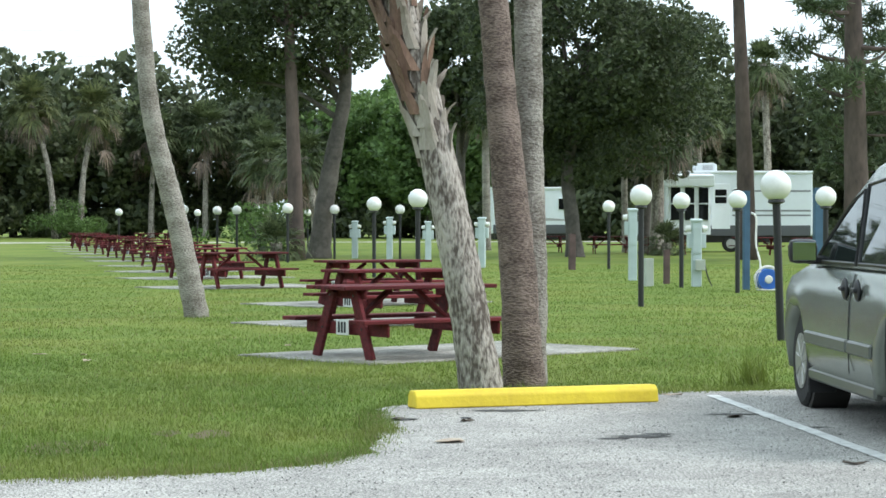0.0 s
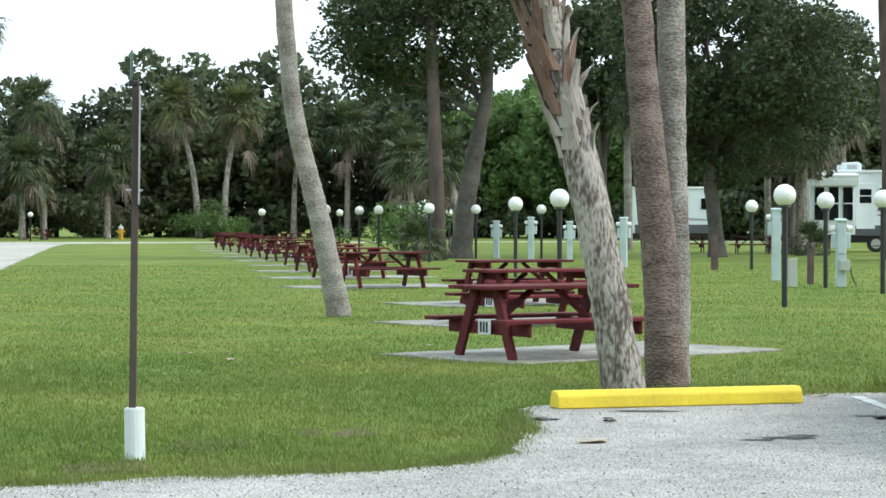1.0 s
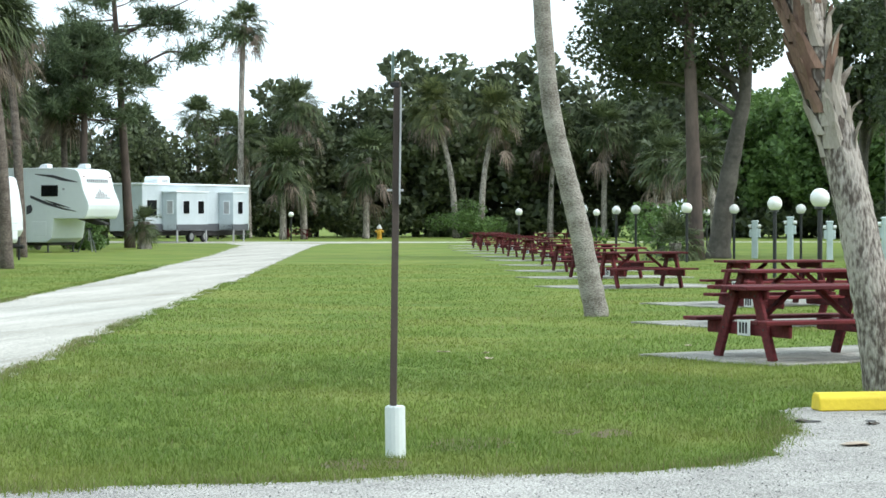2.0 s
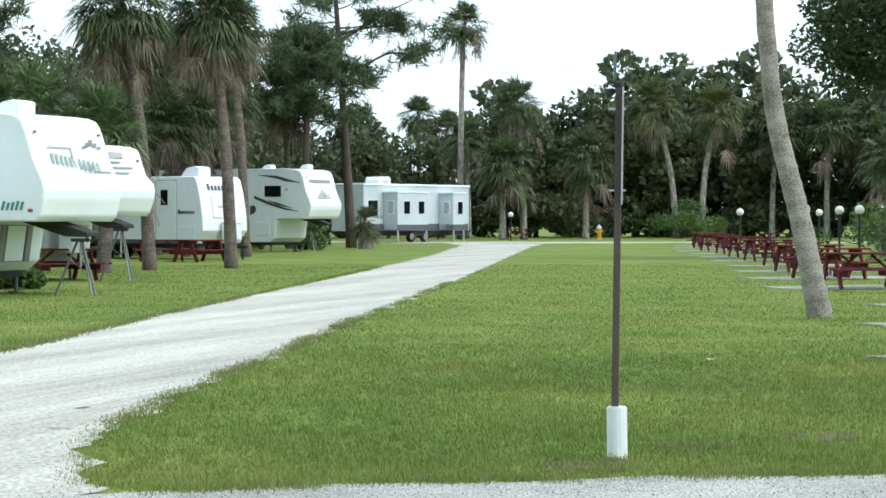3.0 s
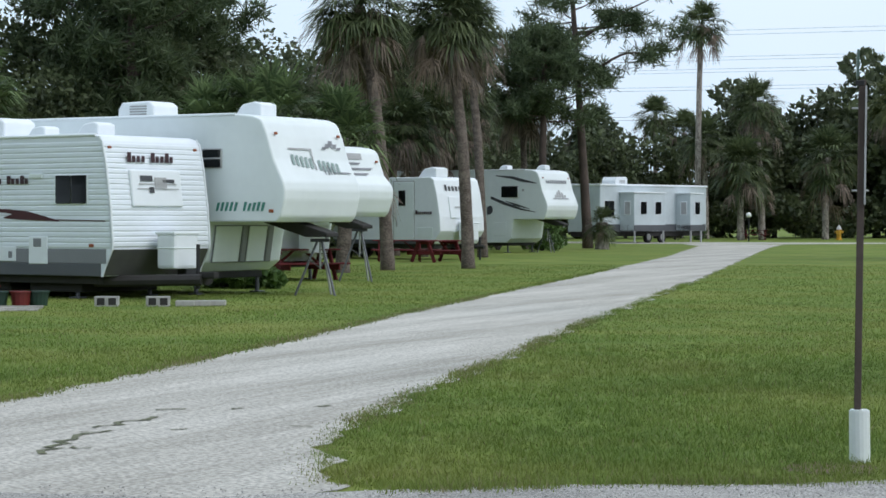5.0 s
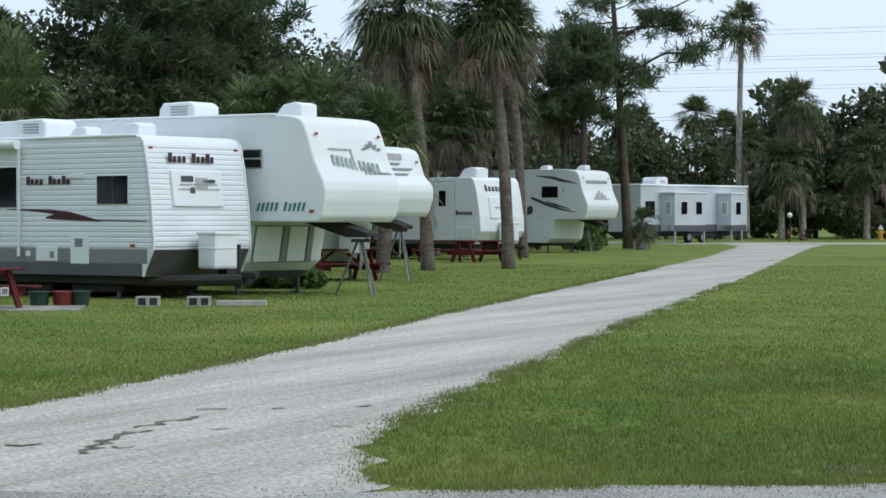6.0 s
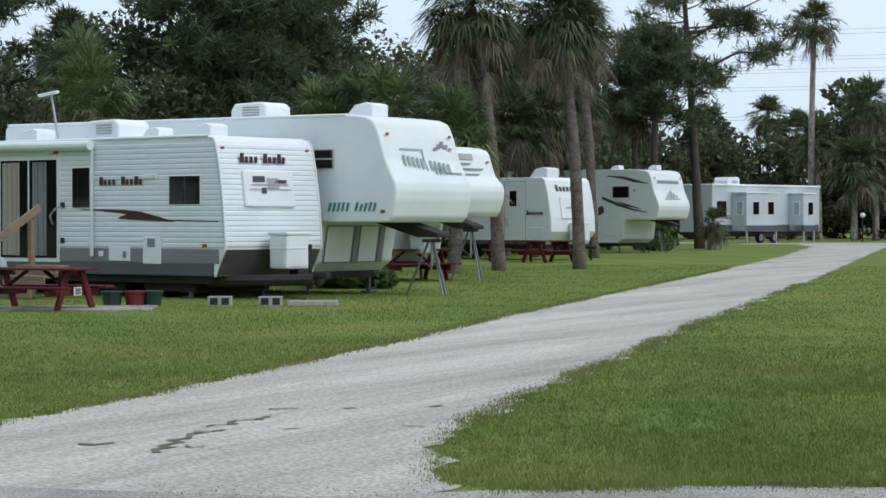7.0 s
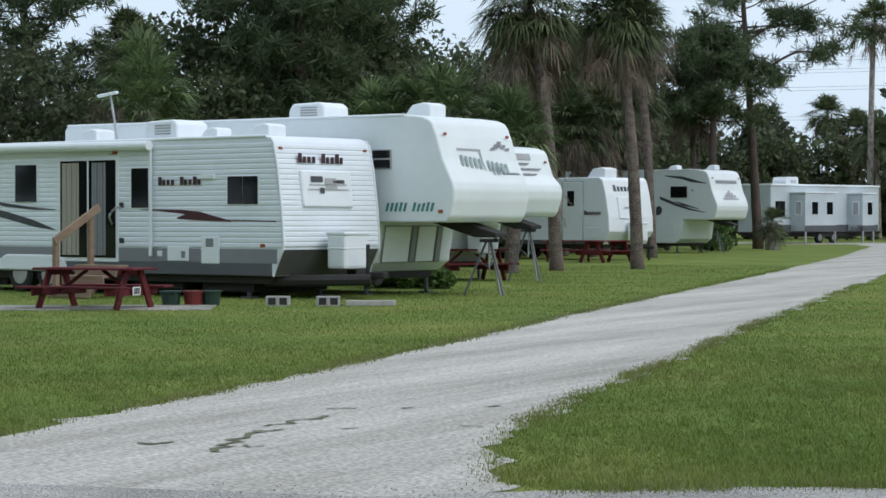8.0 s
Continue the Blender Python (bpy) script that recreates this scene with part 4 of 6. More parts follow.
# ---- power lines far behind ----
def power_lines():
    for k, z in enumerate((36, 35.2, 31.2, 30.6, 29, 28.4, 25.8, 25.2, 20.4, 19.8)):
        pts = [Vector((-420 + 60 * q, 400 + 0.6 * q, z - 0.0 + 2.4 * ((q - 7) / 7) ** 2)) for q in range(15)]
        ob = part("power_line", tube(pts, 0.032, 5), "cable")
        tagged(ob, "thin grey overhead power cable against the sky", "power line", "power lines")
    for x in (-420, 420):
        t = thing("power_pole", pose(x, 400, 0), "grey transmission pole carrying power cables", "power pole", "power poles")
        part("mast", tube([(0, 0, -1), (0, 0, 42)], [0.5, 0.25], 10), "cable", t)
        for z in (38.4, 33.2, 31.2, 28.0, 22.5):
            part("cross_arm", box(0.3, 4, 0.3, (0, 0, z), bevel=0.03), "cable", t)


power_lines()


# ---- trailers ----


def rect(t, name, side, a, b, thick, material, label="", parent=None, bevel=0.01, half=1.22):
    """A panel on a flank: side -1 or 1, from (y0, z0) to (y1, z1)."""
    (y0, z0), (y1, z1) = a, b
    return part(name, box(thick, abs(y1 - y0), abs(z1 - z0), (side * (half + thick / 2 - 0.004), (y0 + y1) / 2, (z0 + z1) / 2), bevel=min(bevel, thick * 0.45)), material, parent or t, label)


def window(t, side, y0, z0, y1, z1, half=1.22, panes=2, rim="white", glass="glass"):
    w = rect(t, "window", side, (y0, z0), (y1, z1), 0.03, rim, half=half, bevel=0.012)
    g = 0.022
    span = (y1 - y0 - 2 * g) / panes
    for k in range(panes):
        rect(t, "pane", side, (y0 + g + span * k + 0.008, z0 + g), (y0 + g + span * (k + 1) - 0.008, z1 - g), 0.045, glass, "dark window pane", w, 0.004, half)
    return w


def swoosh(t, side, pts, material, label, half=1.22, lift=0.008):
    """A flat curved decal: rows of (y, z low, z high)."""
    bm = bmesh.new()
    x = side * (half + lift)
    rows = [(bm.verts.new((x, y, a)), bm.verts.new((x, y, b))) for y, a, b in pts]
    for (p, q), (r, s) in zip(rows, rows[1:]):
        bm.faces.new((p, q, s, r))
    return part("stripe", bm, material, t, label)


def air_unit(t, y, z, x=0, s=1.0):
    u = part("air_conditioner", prism([(-0.42 * s, 0), (-0.42 * s, 0.26 * s), (-0.3 * s, 0.34 * s), (0.36 * s, 0.32 * s), (0.45 * s, 0.18 * s), (0.45 * s, 0)], -0.38 * s, 0.38 * s, 0.04), "white", t, "white roof air conditioner")
    u.location = (x, y, z)
    for k in range(4):
        part("louvre", box(0.012, 0.4 * s, 0.025, (-0.385 * s, -0.05, 0.09 + 0.05 * k)), "pale", u)
    return u


def roof_vent(t, y, z, x=0, s=1.0):
    u = part("roof_vent", prism([(-0.25 * s, 0), (-0.25 * s, 0.2 * s), (-0.12 * s, 0.24 * s), (0.12 * s, 0.2 * s), (0.3 * s, 0)], -0.22 * s, 0.22 * s, 0.03), "white", t, "white roof vent cover")
    u.location = (x, y, z)


def letters(t, origin, step, up, shape, h, material, label, normal):
    """Plain bars in place of lettering: tall for T, short for s, nothing for a space."""
    o, s, u, q = Vector(origin), Vector(step), Vector(up), Vector(normal)
    for k, c in enumerate(shape):
        if c == " ":
            continue
        bm = bmesh.new()
        a = o + s * k
        w, hh = s * (0.86 if c == "T" else 0.7), u * h * (1 if c == "T" else 0.66)
        bm.faces.new([bm.verts.new(p) for p in (a, a + w, a + w + hh, a + hh)])
        bmesh.ops.translate(bm, verts=bm.verts, vec=q * 0.012)
        part("lettering_bar", bm, material, t, label)


def jack(t, x, y, h, foot=True):
    j = part("jack", tube([(x, y, 0.0), (x, y, h)], 0.04, 8), "grey", t)
    if foot:
        part("jack_foot", box(0.22, 0.22, 0.03, (x, y, 0.015), bevel=0.006), "grey", j)


def wheel(t, x, y, r=0.36, w=0.22):
    s = 1 if x > 0 else -1
    tyre = part("tyre", tube([(x - s * w, y, r), (x - s * w * 0.9, y, r), (x - s * 0.03, y, r), (x, y, r)], [r * 0.88, r, r, r * 0.86], 28), "rubber", t)
    part("rim", tube([(x - s * 0.02, y, r), (x + s * 0.006, y, r)], [r * 0.66, r * 0.56], 24), "steel", tyre, "silver rim")


def trailer_base(name, corner, turn, label):
    """A trailer whose nose points along local -y, with its near front corner at x = -1.22, y = 0."""
    c = Vector((*corner, 0)) - Matrix.Rotation(radians(turn), 3, "Z") @ Vector((-1.22, 0, 0))
    return thing(name, pose(c.x, c.y, 0, 0, 0, turn), label, "camper trailer", "parked trailers")


def ribbed_side(t, side, y0f, y1, z0, z1, n, material, half=1.22):
    """Corrugated cladding whose front end follows the nose."""
    bm = bmesh.new()
    prev = None
    for k in range(n):
        za, zb = z0 + (z1 - z0) * k / n, z0 + (z1 - z0) * (k + 1) / n
        for z, d in ((za, 0.004), (za + (zb - za) * 0.25, 0.016), (za + (zb - za) * 0.8, 0.016), (zb - 0.001, 0.004)):
            row = (bm.verts.new((side * (half + d), y0f(z), z)), bm.verts.new((side * (half + d), y1, z)))
            if prev:
                bm.faces.new((prev[0], prev[1], row[1], row[0]))
            prev = row
    return part("siding", bm, material, t, "ribbed white metal siding")


def ribbed_front(t, yf, z0, z1, n, material, half=1.2):
    bm = bmesh.new()
    prev = None
    for k in range(n):
        za, zb = z0 + (z1 - z0) * k / n, z0 + (z1 - z0) * (k + 1) / n
        for z, d in ((za, 0.004), (za + (zb - za) * 0.25, 0.016), (za + (zb - za) * 0.8, 0.016), (zb - 0.001, 0.004)):
            row = (bm.verts.new((-half, yf(z) - d, z)), bm.verts.new((half, yf(z) - d, z)))
            if prev:
                bm.faces.new((prev[0], prev[1], row[1], row[0]))
            prev = row
    return part("front_siding", bm, material, t, "ribbed white metal siding")


def propane(t, y, z):
    c = part("propane_cover", box(0.62, 0.42, 0.62, (0, y, z + 0.31), bevel=0.06), "white", t, "white plastic propane tank cover")
    part("cover_band", box(0.64, 0.44, 0.03, (0, y, z + 0.36), bevel=0.012), "cream", c)
    part("cover_lid", box(0.66, 0.46, 0.06, (0, y, z + 0.62), bevel=0.025), "white", c)


def four_sided_trailer():
    """The long ribbed travel trailer with an awning and a sliding glass door."""
    t = trailer_base("travel_trailer", (-19.72, 33.8), 75.5, "long white ribbed travel trailer with grey skirt and awning")
    nose = [(0.0, 0.4), (-0.24, 0.86), (-0.25, 1.0), (-0.2, 1.6), (-0.1, 2.3), (0.0, 2.72), (0.07, 2.8), (0.2, 2.84)]

    def yf(z):
        for (ya, za), (yb, zb) in zip(nose, nose[1:]):
            if za <= z <= zb:
                return ya + (yb - ya) * (z - za) / (zb - za)
        return nose[-1][0]

    part("body", prism(nose + [(9.4, 2.84), (9.5, 2.76), (9.5, 0.4)], -1.22, 1.22, 0.02), "siding", t)
    ribbed_side(t, -1, lambda z: yf(z) + 0.04, 9.45, 0.88, 2.72, 20, "siding")
    ribbed_front(t, yf, 0.9, 2.7, 20, "siding")
    rect(t, "skirt_band", -1, (-0.1, 0.62), (9.45, 0.87), 0.018, "midgrey", "mid grey lower band")
    rect(t, "skirt", -1, (0.02, 0.4), (9.45, 0.62), 0.022, "grey", "dark grey skirt")
    bm = bmesh.new()
    v = [bm.verts.new(p) for p in ((-1.2, -0.012, 0.41), (1.2, -0.012, 0.41), (1.2, -0.255, 0.86), (-1.2, -0.255, 0.86))]
    bm.faces.new(v)
    part("nose_plate", bm, "plate", t, "bare metal nose plate")
    for s in (-1, 1):
        part("corner_trim", tube([(s * 1.225, y - 0.01, z) for y, z in nose[:-1]], 0.022, 8), "white", t)
        part("clearance_lamp", box(0.09, 0.03, 0.045, (s * 1.08, yf(2.62) - 0.02, 2.62), bevel=0.01), "amber", t, "amber marker lamp")
    part("front_hatch", prism([(yf(1.62) - 0.07, 1.6), (yf(2.24) - 0.07, 2.24), (yf(2.24) + 0.05, 2.24), (yf(1.6) + 0.05, 1.6)], -0.72, 0.55, 0.03), "white", t, "white moulded window cover")
    letters(t, (-0.74, yf(2.37) - 0.035, 2.37), (0.118, 0, 0), (0, 0.02, 1), "Tsss TssTs", 0.17, "wine", "dark maroon lettering bar", (0, -1, 0))
    for k, (x, z, w, h) in enumerate([(-0.55, 1.98, 0.95, 0.025), (-0.5, 2.04, 0.3, 0.1), (-0.15, 1.93, 0.3, 0.18), (0.05, 2.02, 0.3, 0.06), (-0.6, 1.9, 1.05, 0.02), (-0.3, 1.84, 0.12, 0.1)]):
        bm = bmesh.new()
        bm.faces.new([bm.verts.new(p) for p in ((x, yf(z) - 0.083, z), (x + w, yf(z) - 0.083, z), (x + w, yf(z + h) - 0.083, z + h), (x, yf(z + h) - 0.083, z + h))])
        part("emblem", bm, "decal" if k % 2 else "pale", t, "faded grey emblem")
    propane(t, -0.62, 0.52)
    bm = tube([(-1.0, 0.4, 0.31), (-0.08, -1.25, 0.34)], 0.1, 8)
    tube([(1.0, 0.4, 0.31), (0.08, -1.25, 0.34)], 0.1, 8, bm)
    part("tongue", bm, "underside", t, "black steel tow frame")
    part("coupler", box(0.14, 0.35, 0.12, (0, -1.35, 0.42), bevel=0.03), "underside", t)
    part("tongue_jack", tube([(0, -1.1, 0.18), (0, -1.1, 0.95)], 0.035, 8), "black", t)
    part("battery_box", box(0.3, 0.22, 0.24, (0.42, -0.45, 0.52), bevel=0.02), "black", t)
    part("chassis", box(2.2, 9.2, 0.14, (0, 4.8, 0.33), bevel=0.01), "underside", t)
    # black boxes added to darken the gap below: shade and clutter as solid shapes
    for y in (1.4, 3.2, 8.2):
        part("underfloor_filler", box(1.9, 1.3, 0.16, (0, y, 0.19), bevel=0.03), "underside", t, "black box standing in for shade and clutter under the floor")
    window(t, -1, 0.32, 1.63, 1.12, 2.16)
    window(t, -1, 3.12, 1.58, 3.63, 2.34, panes=1)
    door = rect(t, "sliding_door", -1, (3.97, 0.6), (5.66, 2.54), 0.03, "white", "white framed sliding glass door", bevel=0.01)
    rect(t, "door_glass", -1, (4.04, 0.68), (4.78, 2.48), 0.045, "glass", "dark door glass", door, 0.004)
    rect(t, "door_glass", -1, (4.84, 0.68), (5.59, 2.48), 0.045, "glass", "dark door glass", door, 0.004)
    for k in range(7):
        rect(t, "curtain", -1, (5.05 + 0.07 * k, 0.72), (5.115 + 0.07 * k, 2.44), 0.05 + 0.008 * (k % 2), "curtain", "beige curtain behind the glass", door, 0.004)
    for k in range(5):
        rect(t, "curtain", -1, (4.3 + 0.08 * k, 0.72), (4.37 + 0.08 * k, 2.44), 0.048 + 0.006 * (k % 2), "midgrey", "grey curtain behind the glass", door, 0.004)
    part("grab_handle", tube(smooth_path([(-1.26, 3.86, 1.6), (-1.36, 3.9, 1.6), (-1.38, 4.06, 1.45), (-1.28, 4.1, 1.3)], 4), 0.02, 8), "steel", t)
    for z in (0.95, 1.6):
        rect(t, "door_latch", -1, (3.83, z), (3.93, z + 0.1), 0.05, "black")
    window(t, -1, 6.27, 1.7, 6.95, 2.45, panes=1)
    # awning rolled on the roof edge, with its arm
    part("awning_roll", tube([(-1.36, 3.0, 2.72), (-1.36, 9.4, 2.76)], 0.09, 12), "cream", t, "rolled pale awning")
    part("awning_rail", box(0.08, 5.0, 0.05, (-1.25, 6.6, 2.62)), "white", t)
    for y in (3.05, 9.3):
        part("awning_arm", box(0.05, 0.06, 2.0, (-1.29, y, 1.72), bevel=0.008), "white", t)
    letters(t, (-1.245, 2.88, 2.0), (0, -0.114, 0), (0, 0, 1), "Tsss TssTs", 0.15, "wine", "dark maroon lettering bar", (-1, 0, 0))
    rect(t, "porch_lamp", -1, (1.42, 2.1), (1.74, 2.18), 0.06, "cream")
    swoosh(t, -1, [(3.4, 1.56, 1.57), (2.9, 1.54, 1.57), (2.3, 1.49, 1.56), (1.8, 1.42, 1.52), (1.35, 1.36, 1.43), (1.02, 1.34, 1.36)], "maroon", "dark maroon swoosh decal", lift=0.022)
    swoosh(t, -1, [(2.4, 1.4, 1.415), (2.1, 1.38, 1.5), (1.6, 1.36, 1.46), (1.25, 1.35, 1.4)], "maroon", "dark maroon swoosh decal", lift=0.024)
    swoosh(t, -1, [(1.1, 1.36, 1.38), (-0.1, 1.34, 1.36)], "maroon", "thin maroon stripe", lift=0.022)
    swoosh(t, -1, [(8.4, 1.6, 1.7), (7.2, 1.4, 1.54), (6.4, 1.25, 1.38), (5.75, 1.18, 1.2)], "decal", "black swoosh decal", lift=0.022)
    swoosh(t, -1, [(8.4, 1.84, 1.88), (7.2, 1.63, 1.7), (6.4, 1.57, 1.62), (5.75, 1.56, 1.58)], "decal", "black swoosh decal", lift=0.022)
    rect(t, "service_hatch", -1, (1.31, 0.6), (1.77, 1.08), 0.035, "white")
    rect(t, "vent_grille", -1, (1.45, 0.9), (1.65, 1.05), 0.045, "midgrey")
    rect(t, "service_hatch", -1, (2.1, 0.64), (2.65, 0.9), 0.035, "white")
    rect(t, "lock", -1, (2.18, 0.7), (2.28, 0.82), 0.045, "midgrey")
    rect(t, "outlet_cover", -1, (2.8, 0.72), (2.92, 0.82), 0.035, "white")
    rect(t, "marker_lamp", -1, (0.18, 0.9), (0.3, 0.96), 0.035, "amber")
    rect(t, "marker_lamp", -1, (4.0, 2.58), (4.22, 2.64), 0.06, "amber")
    part("roof_edge", tube([(-1.22, 0.15, 2.83), (-1.22, 9.45, 2.83)], 0.03, 8), "white", t)
    roof_vent(t, 0.75, 2.84, -0.6, 1.0)
    roof_vent(t, 2.05, 2.84, -0.6, 0.85)
    air_unit(t, 3.2, 2.86, -0.5, 1.02)
    roof_vent(t, 5.2, 2.84, -0.7, 1.05)
    mast = part("antenna", tube([(-0.7, 4.6, 2.86), (-0.7, 4.8, 3.72)], 0.022, 8), "pale", t, "raised television antenna")
    part("antenna_head", box(0.1, 0.55, 0.05, (-0.7, 4.88, 3.74), (-6, 0, 0), bevel=0.02), "white", mast)
    fender = part("wheel_fender", prism([(5.4, 0.42), (5.45, 0.6), (5.65, 0.72), (7.2, 0.72), (7.45, 0.6), (7.5, 0.42)], -1.27, -1.0, 0.03), "white", t, "white wheel fender")
    for y in (6.0, 6.85):
        wheel(t, -1.2, y, 0.36)
        wheel(t, 1.2, y, 0.36)
    for y in (0.9, 5.0):
        for x in (-0.9, 0.9):
            jack(t, x, y, 0.36)
    return t


FOUR = four_sided_trailer()


def fifth_wheel(name, corner, turn, label, h, under, nose_back, over=1.7, length=9.5, body="cream", bulge=0.12):
    """A fifth-wheel camper: near front corner of the overhang at x = -1.22, y = 0."""
    t = trailer_base(name, corner, turn, label)
    prof = [(0.06, under), (-0.03, under + 0.1), (-bulge * 0.9, under + 0.4), (-bulge, under + 0.58), (-bulge * 0.75, under + 0.72), (nose_back * 0.35, under + (h - under) * 0.58), (nose_back * 0.72, h - 0.4), (nose_back, h - 0.17), (nose_back + 0.07, h - 0.1), (nose_back + 0.22, h - 0.045), (nose_back + 0.6, h),
            (length - 0.1, h), (length, h - 0.1), (length, 0.42), (over + 0.25, 0.42), (over, 0.6), (over - 0.12, under)]
    part("body", prism(prof, -1.22, 1.22, 0.035), body, t)
    part("chassis", box(2.1, length - over - 0.6, 0.14, (0, (length + over) / 2, 0.36), bevel=0.01), "underside", t)
    part("roof_edge", tube([(-1.22, nose_back + 0.6, h - 0.01), (-1.22, length - 0.1, h - 0.01)], 0.025, 8), "white", t)
    pin = part("pin_box", prism([(0.35, under), (1.1, under), (0.15, under - 0.27), (-0.32, under - 0.27), (-0.32, under - 0.19)], -0.2, 0.2, 0.02), "underside", t, "black steel pin box")
    part("king_pin", tube([(0, -0.2, under - 0.34), (0, -0.2, under - 0.26)], 0.04, 8), "steel", pin)
    for x in (-0.95, 0.95):
        jack(t, x, over + 0.35, 0.5)
        for y in (length - 3.2, length - 2.3):
            wheel(t, x * 1.25, y)
    for s in (-1, 1):
        part("clearance_lamp", box(0.09, 0.03, 0.05, (s * 1.0, nose_back * 0.75 - 0.04, h - 0.36), bevel=0.01), "amber", t, "amber marker lamp")
    return t


def nose_line(under, h, nose_back, bulge=0.12):
    pts = [(-0.02, under + 0.12), (-bulge, under + 0.58), (-bulge * 0.75, under + 0.72), (nose_back * 0.35, under + (h - under) * 0.58), (nose_back * 0.72, h - 0.4), (nose_back, h - 0.17)]

    def yf(z):
        for (ya, za), (yb, zb) in zip(pts, pts[1:]):
            if za <= z <= zb:
                return ya + (yb - ya) * (z - za) / (zb - za)
        return pts[-1][0]
    return yf


def front_patch(t, yf, x, z, w, h, material, name="emblem", label="faded grey emblem", skew=0.0, off=0.02):
    bm = bmesh.new()
    n = 4
    rows = []
    for k in range(n + 1):
        zz = z + h * k / n
        rows.append((bm.verts.new((x + skew * k / n, yf(zz) - off, zz)), bm.verts.new((x + w + skew * k / n, yf(zz) - off, zz))))
    for (p, q), (r, s) in zip(rows, rows[1:]):
        bm.faces.new((p, q, s, r))
    part(name, bm, material, t, label)


def tripod(x, y, h, label="folding steel tripod stand under a camper's pin box"):
    t = thing("tripod_stand", pose(x, y, 0, 0, 0, 20), label, "stabiliser", "tripod stands")
    part("head", box(0.34, 0.22, 0.06, (0, 0, h), bevel=0.01), "black", t)
    for k in range(3):
        a = 2.1 * k + 1.2
        leg = part("leg", tube([(0.06 * math.cos(a), 0.06 * math.sin(a), h - 0.03), (0.46 * math.cos(a), 0.46 * math.sin(a), 0)], 0.022, 8), "grey" if k else "pale", t)
        part("leg_brace", tube([(0.2 * math.cos(a), 0.2 * math.sin(a), h * 0.64), (0.0, 0.0, h * 0.5)], 0.01, 6), "grey", leg)
    part("screw", tube([(0, 0, h * 0.48), (0, 0, h)], 0.02, 8), "steel", t)


def patio_camper():
    rng = random.Random(5)
    h, under, nb = 3.28, 1.33, 0.36
    t = fifth_wheel("fifth_wheel_camper", (-17.52, 36.2), 80.5, "large plain white fifth-wheel camper with green lettering", h, under, nb)
    yf = nose_line(under, h, nb)
    window(t, -1, 1.25, 2.3, 1.7, 2.66, panes=1, rim="pale")
    rect(t, "window_bar", -1, (1.27, 2.46), (1.68, 2.5), 0.05, "pale")
    rect(t, "clearance_lamp", -1, (0.12, 1.5), (0.22, 1.56), 0.03, "amber")
    for k in range(11):
        if k != 5:
            a, tall = 1.4 - 0.1 * k, 0.15 * rng.uniform(0.9, 1.1)
            bm = bmesh.new()
            bm.faces.new([bm.verts.new((-1.228, y, z)) for y, z in ((a, 1.53), (a - 0.055, 1.53), (a - 0.105, 1.53 + tall), (a - 0.045, 1.53 + tall))])
            part("lettering_bar", bm, "green", t, "slanted dark green lettering bar")
    for k in range(11):
        if k != 5:
            front_patch(t, yf, -0.7 + 0.135 * k, 2.36 - 0.014 * k, 0.08, 0.19, "greygreen", "lettering_bar", "faded grey-green lettering bar", 0.03)
    front_patch(t, yf, -0.72, 2.64, 0.75, 0.03, "pale")
    front_patch(t, yf, -0.02, 2.28, 0.04, 0.36, "pale")
    for k in range(5):
        front_patch(t, yf, 0.36 + 0.12 * k, 2.72 - 0.03 * abs(k - 2), 0.13, 0.05 + 0.03 * (2 - abs(k - 2)), "midgrey", skew=0.05)
    for x in (0.22, 0.4):
        front_patch(t, yf, x, 2.2, 0.03, 0.16, "midgrey")
        front_patch(t, yf, x + 0.1, 2.2, 0.03, 0.16, "midgrey")
    front_patch(t, yf, 0.6, 2.22, 0.5, 0.03, "midgrey", skew=-0.1)
    # storage doors on the lower front wall
    for x0, x1, mt in ((-0.98, -0.2, "cream"), (-0.14, 0.0, "midgrey"), (0.05, 0.6, "cream"), (0.66, 0.82, "midgrey")):
        d = part("storage_door", box(x1 - x0, 0.03, 0.66, ((x0 + x1) / 2, 1.615, 0.93), (9, 0, 0), bevel=0.01), mt, t, "storage door in the lower front wall")
        part("door_surround", box(x1 - x0 + 0.035, 0.02, 0.695, ((x0 + x1) / 2, 1.622, 0.93), (9, 0, 0), bevel=0.006), "midgrey", d)
    air_unit(t, 3.9, 3.28, 0, 1.0)
    roof_vent(t, 1.45, 3.28, 0.1, 1.15)
    tripod(-17.25, 37.35, 1.0)


patio_camper()


def third_camper():
    h, under, nb = 3.06, 1.45, 0.28
    t = fifth_wheel("fifth_wheel_camper", (-20.8, 45.2), 77, "white fifth-wheel camper with rounded nose and grey swooshes", h, under, nb, bulge=0.16)
    yf = nose_line(under, h, nb, 0.16)
    for z, w in ((2.5, 0.9), (2.38, 0.7), (2.62, 0.5)):
        front_patch(t, yf, -0.2, z, w, 0.05, "midgrey", skew=0.12)
    front_patch(t, yf, -0.1, 2.74, 0.6, 0.14, "pale", "lettering_bar", "grey script lettering bar")
    propane(t, 1.2, 0.62)
    tripod(-20.4, 46.3, 1.15)


third_camper()


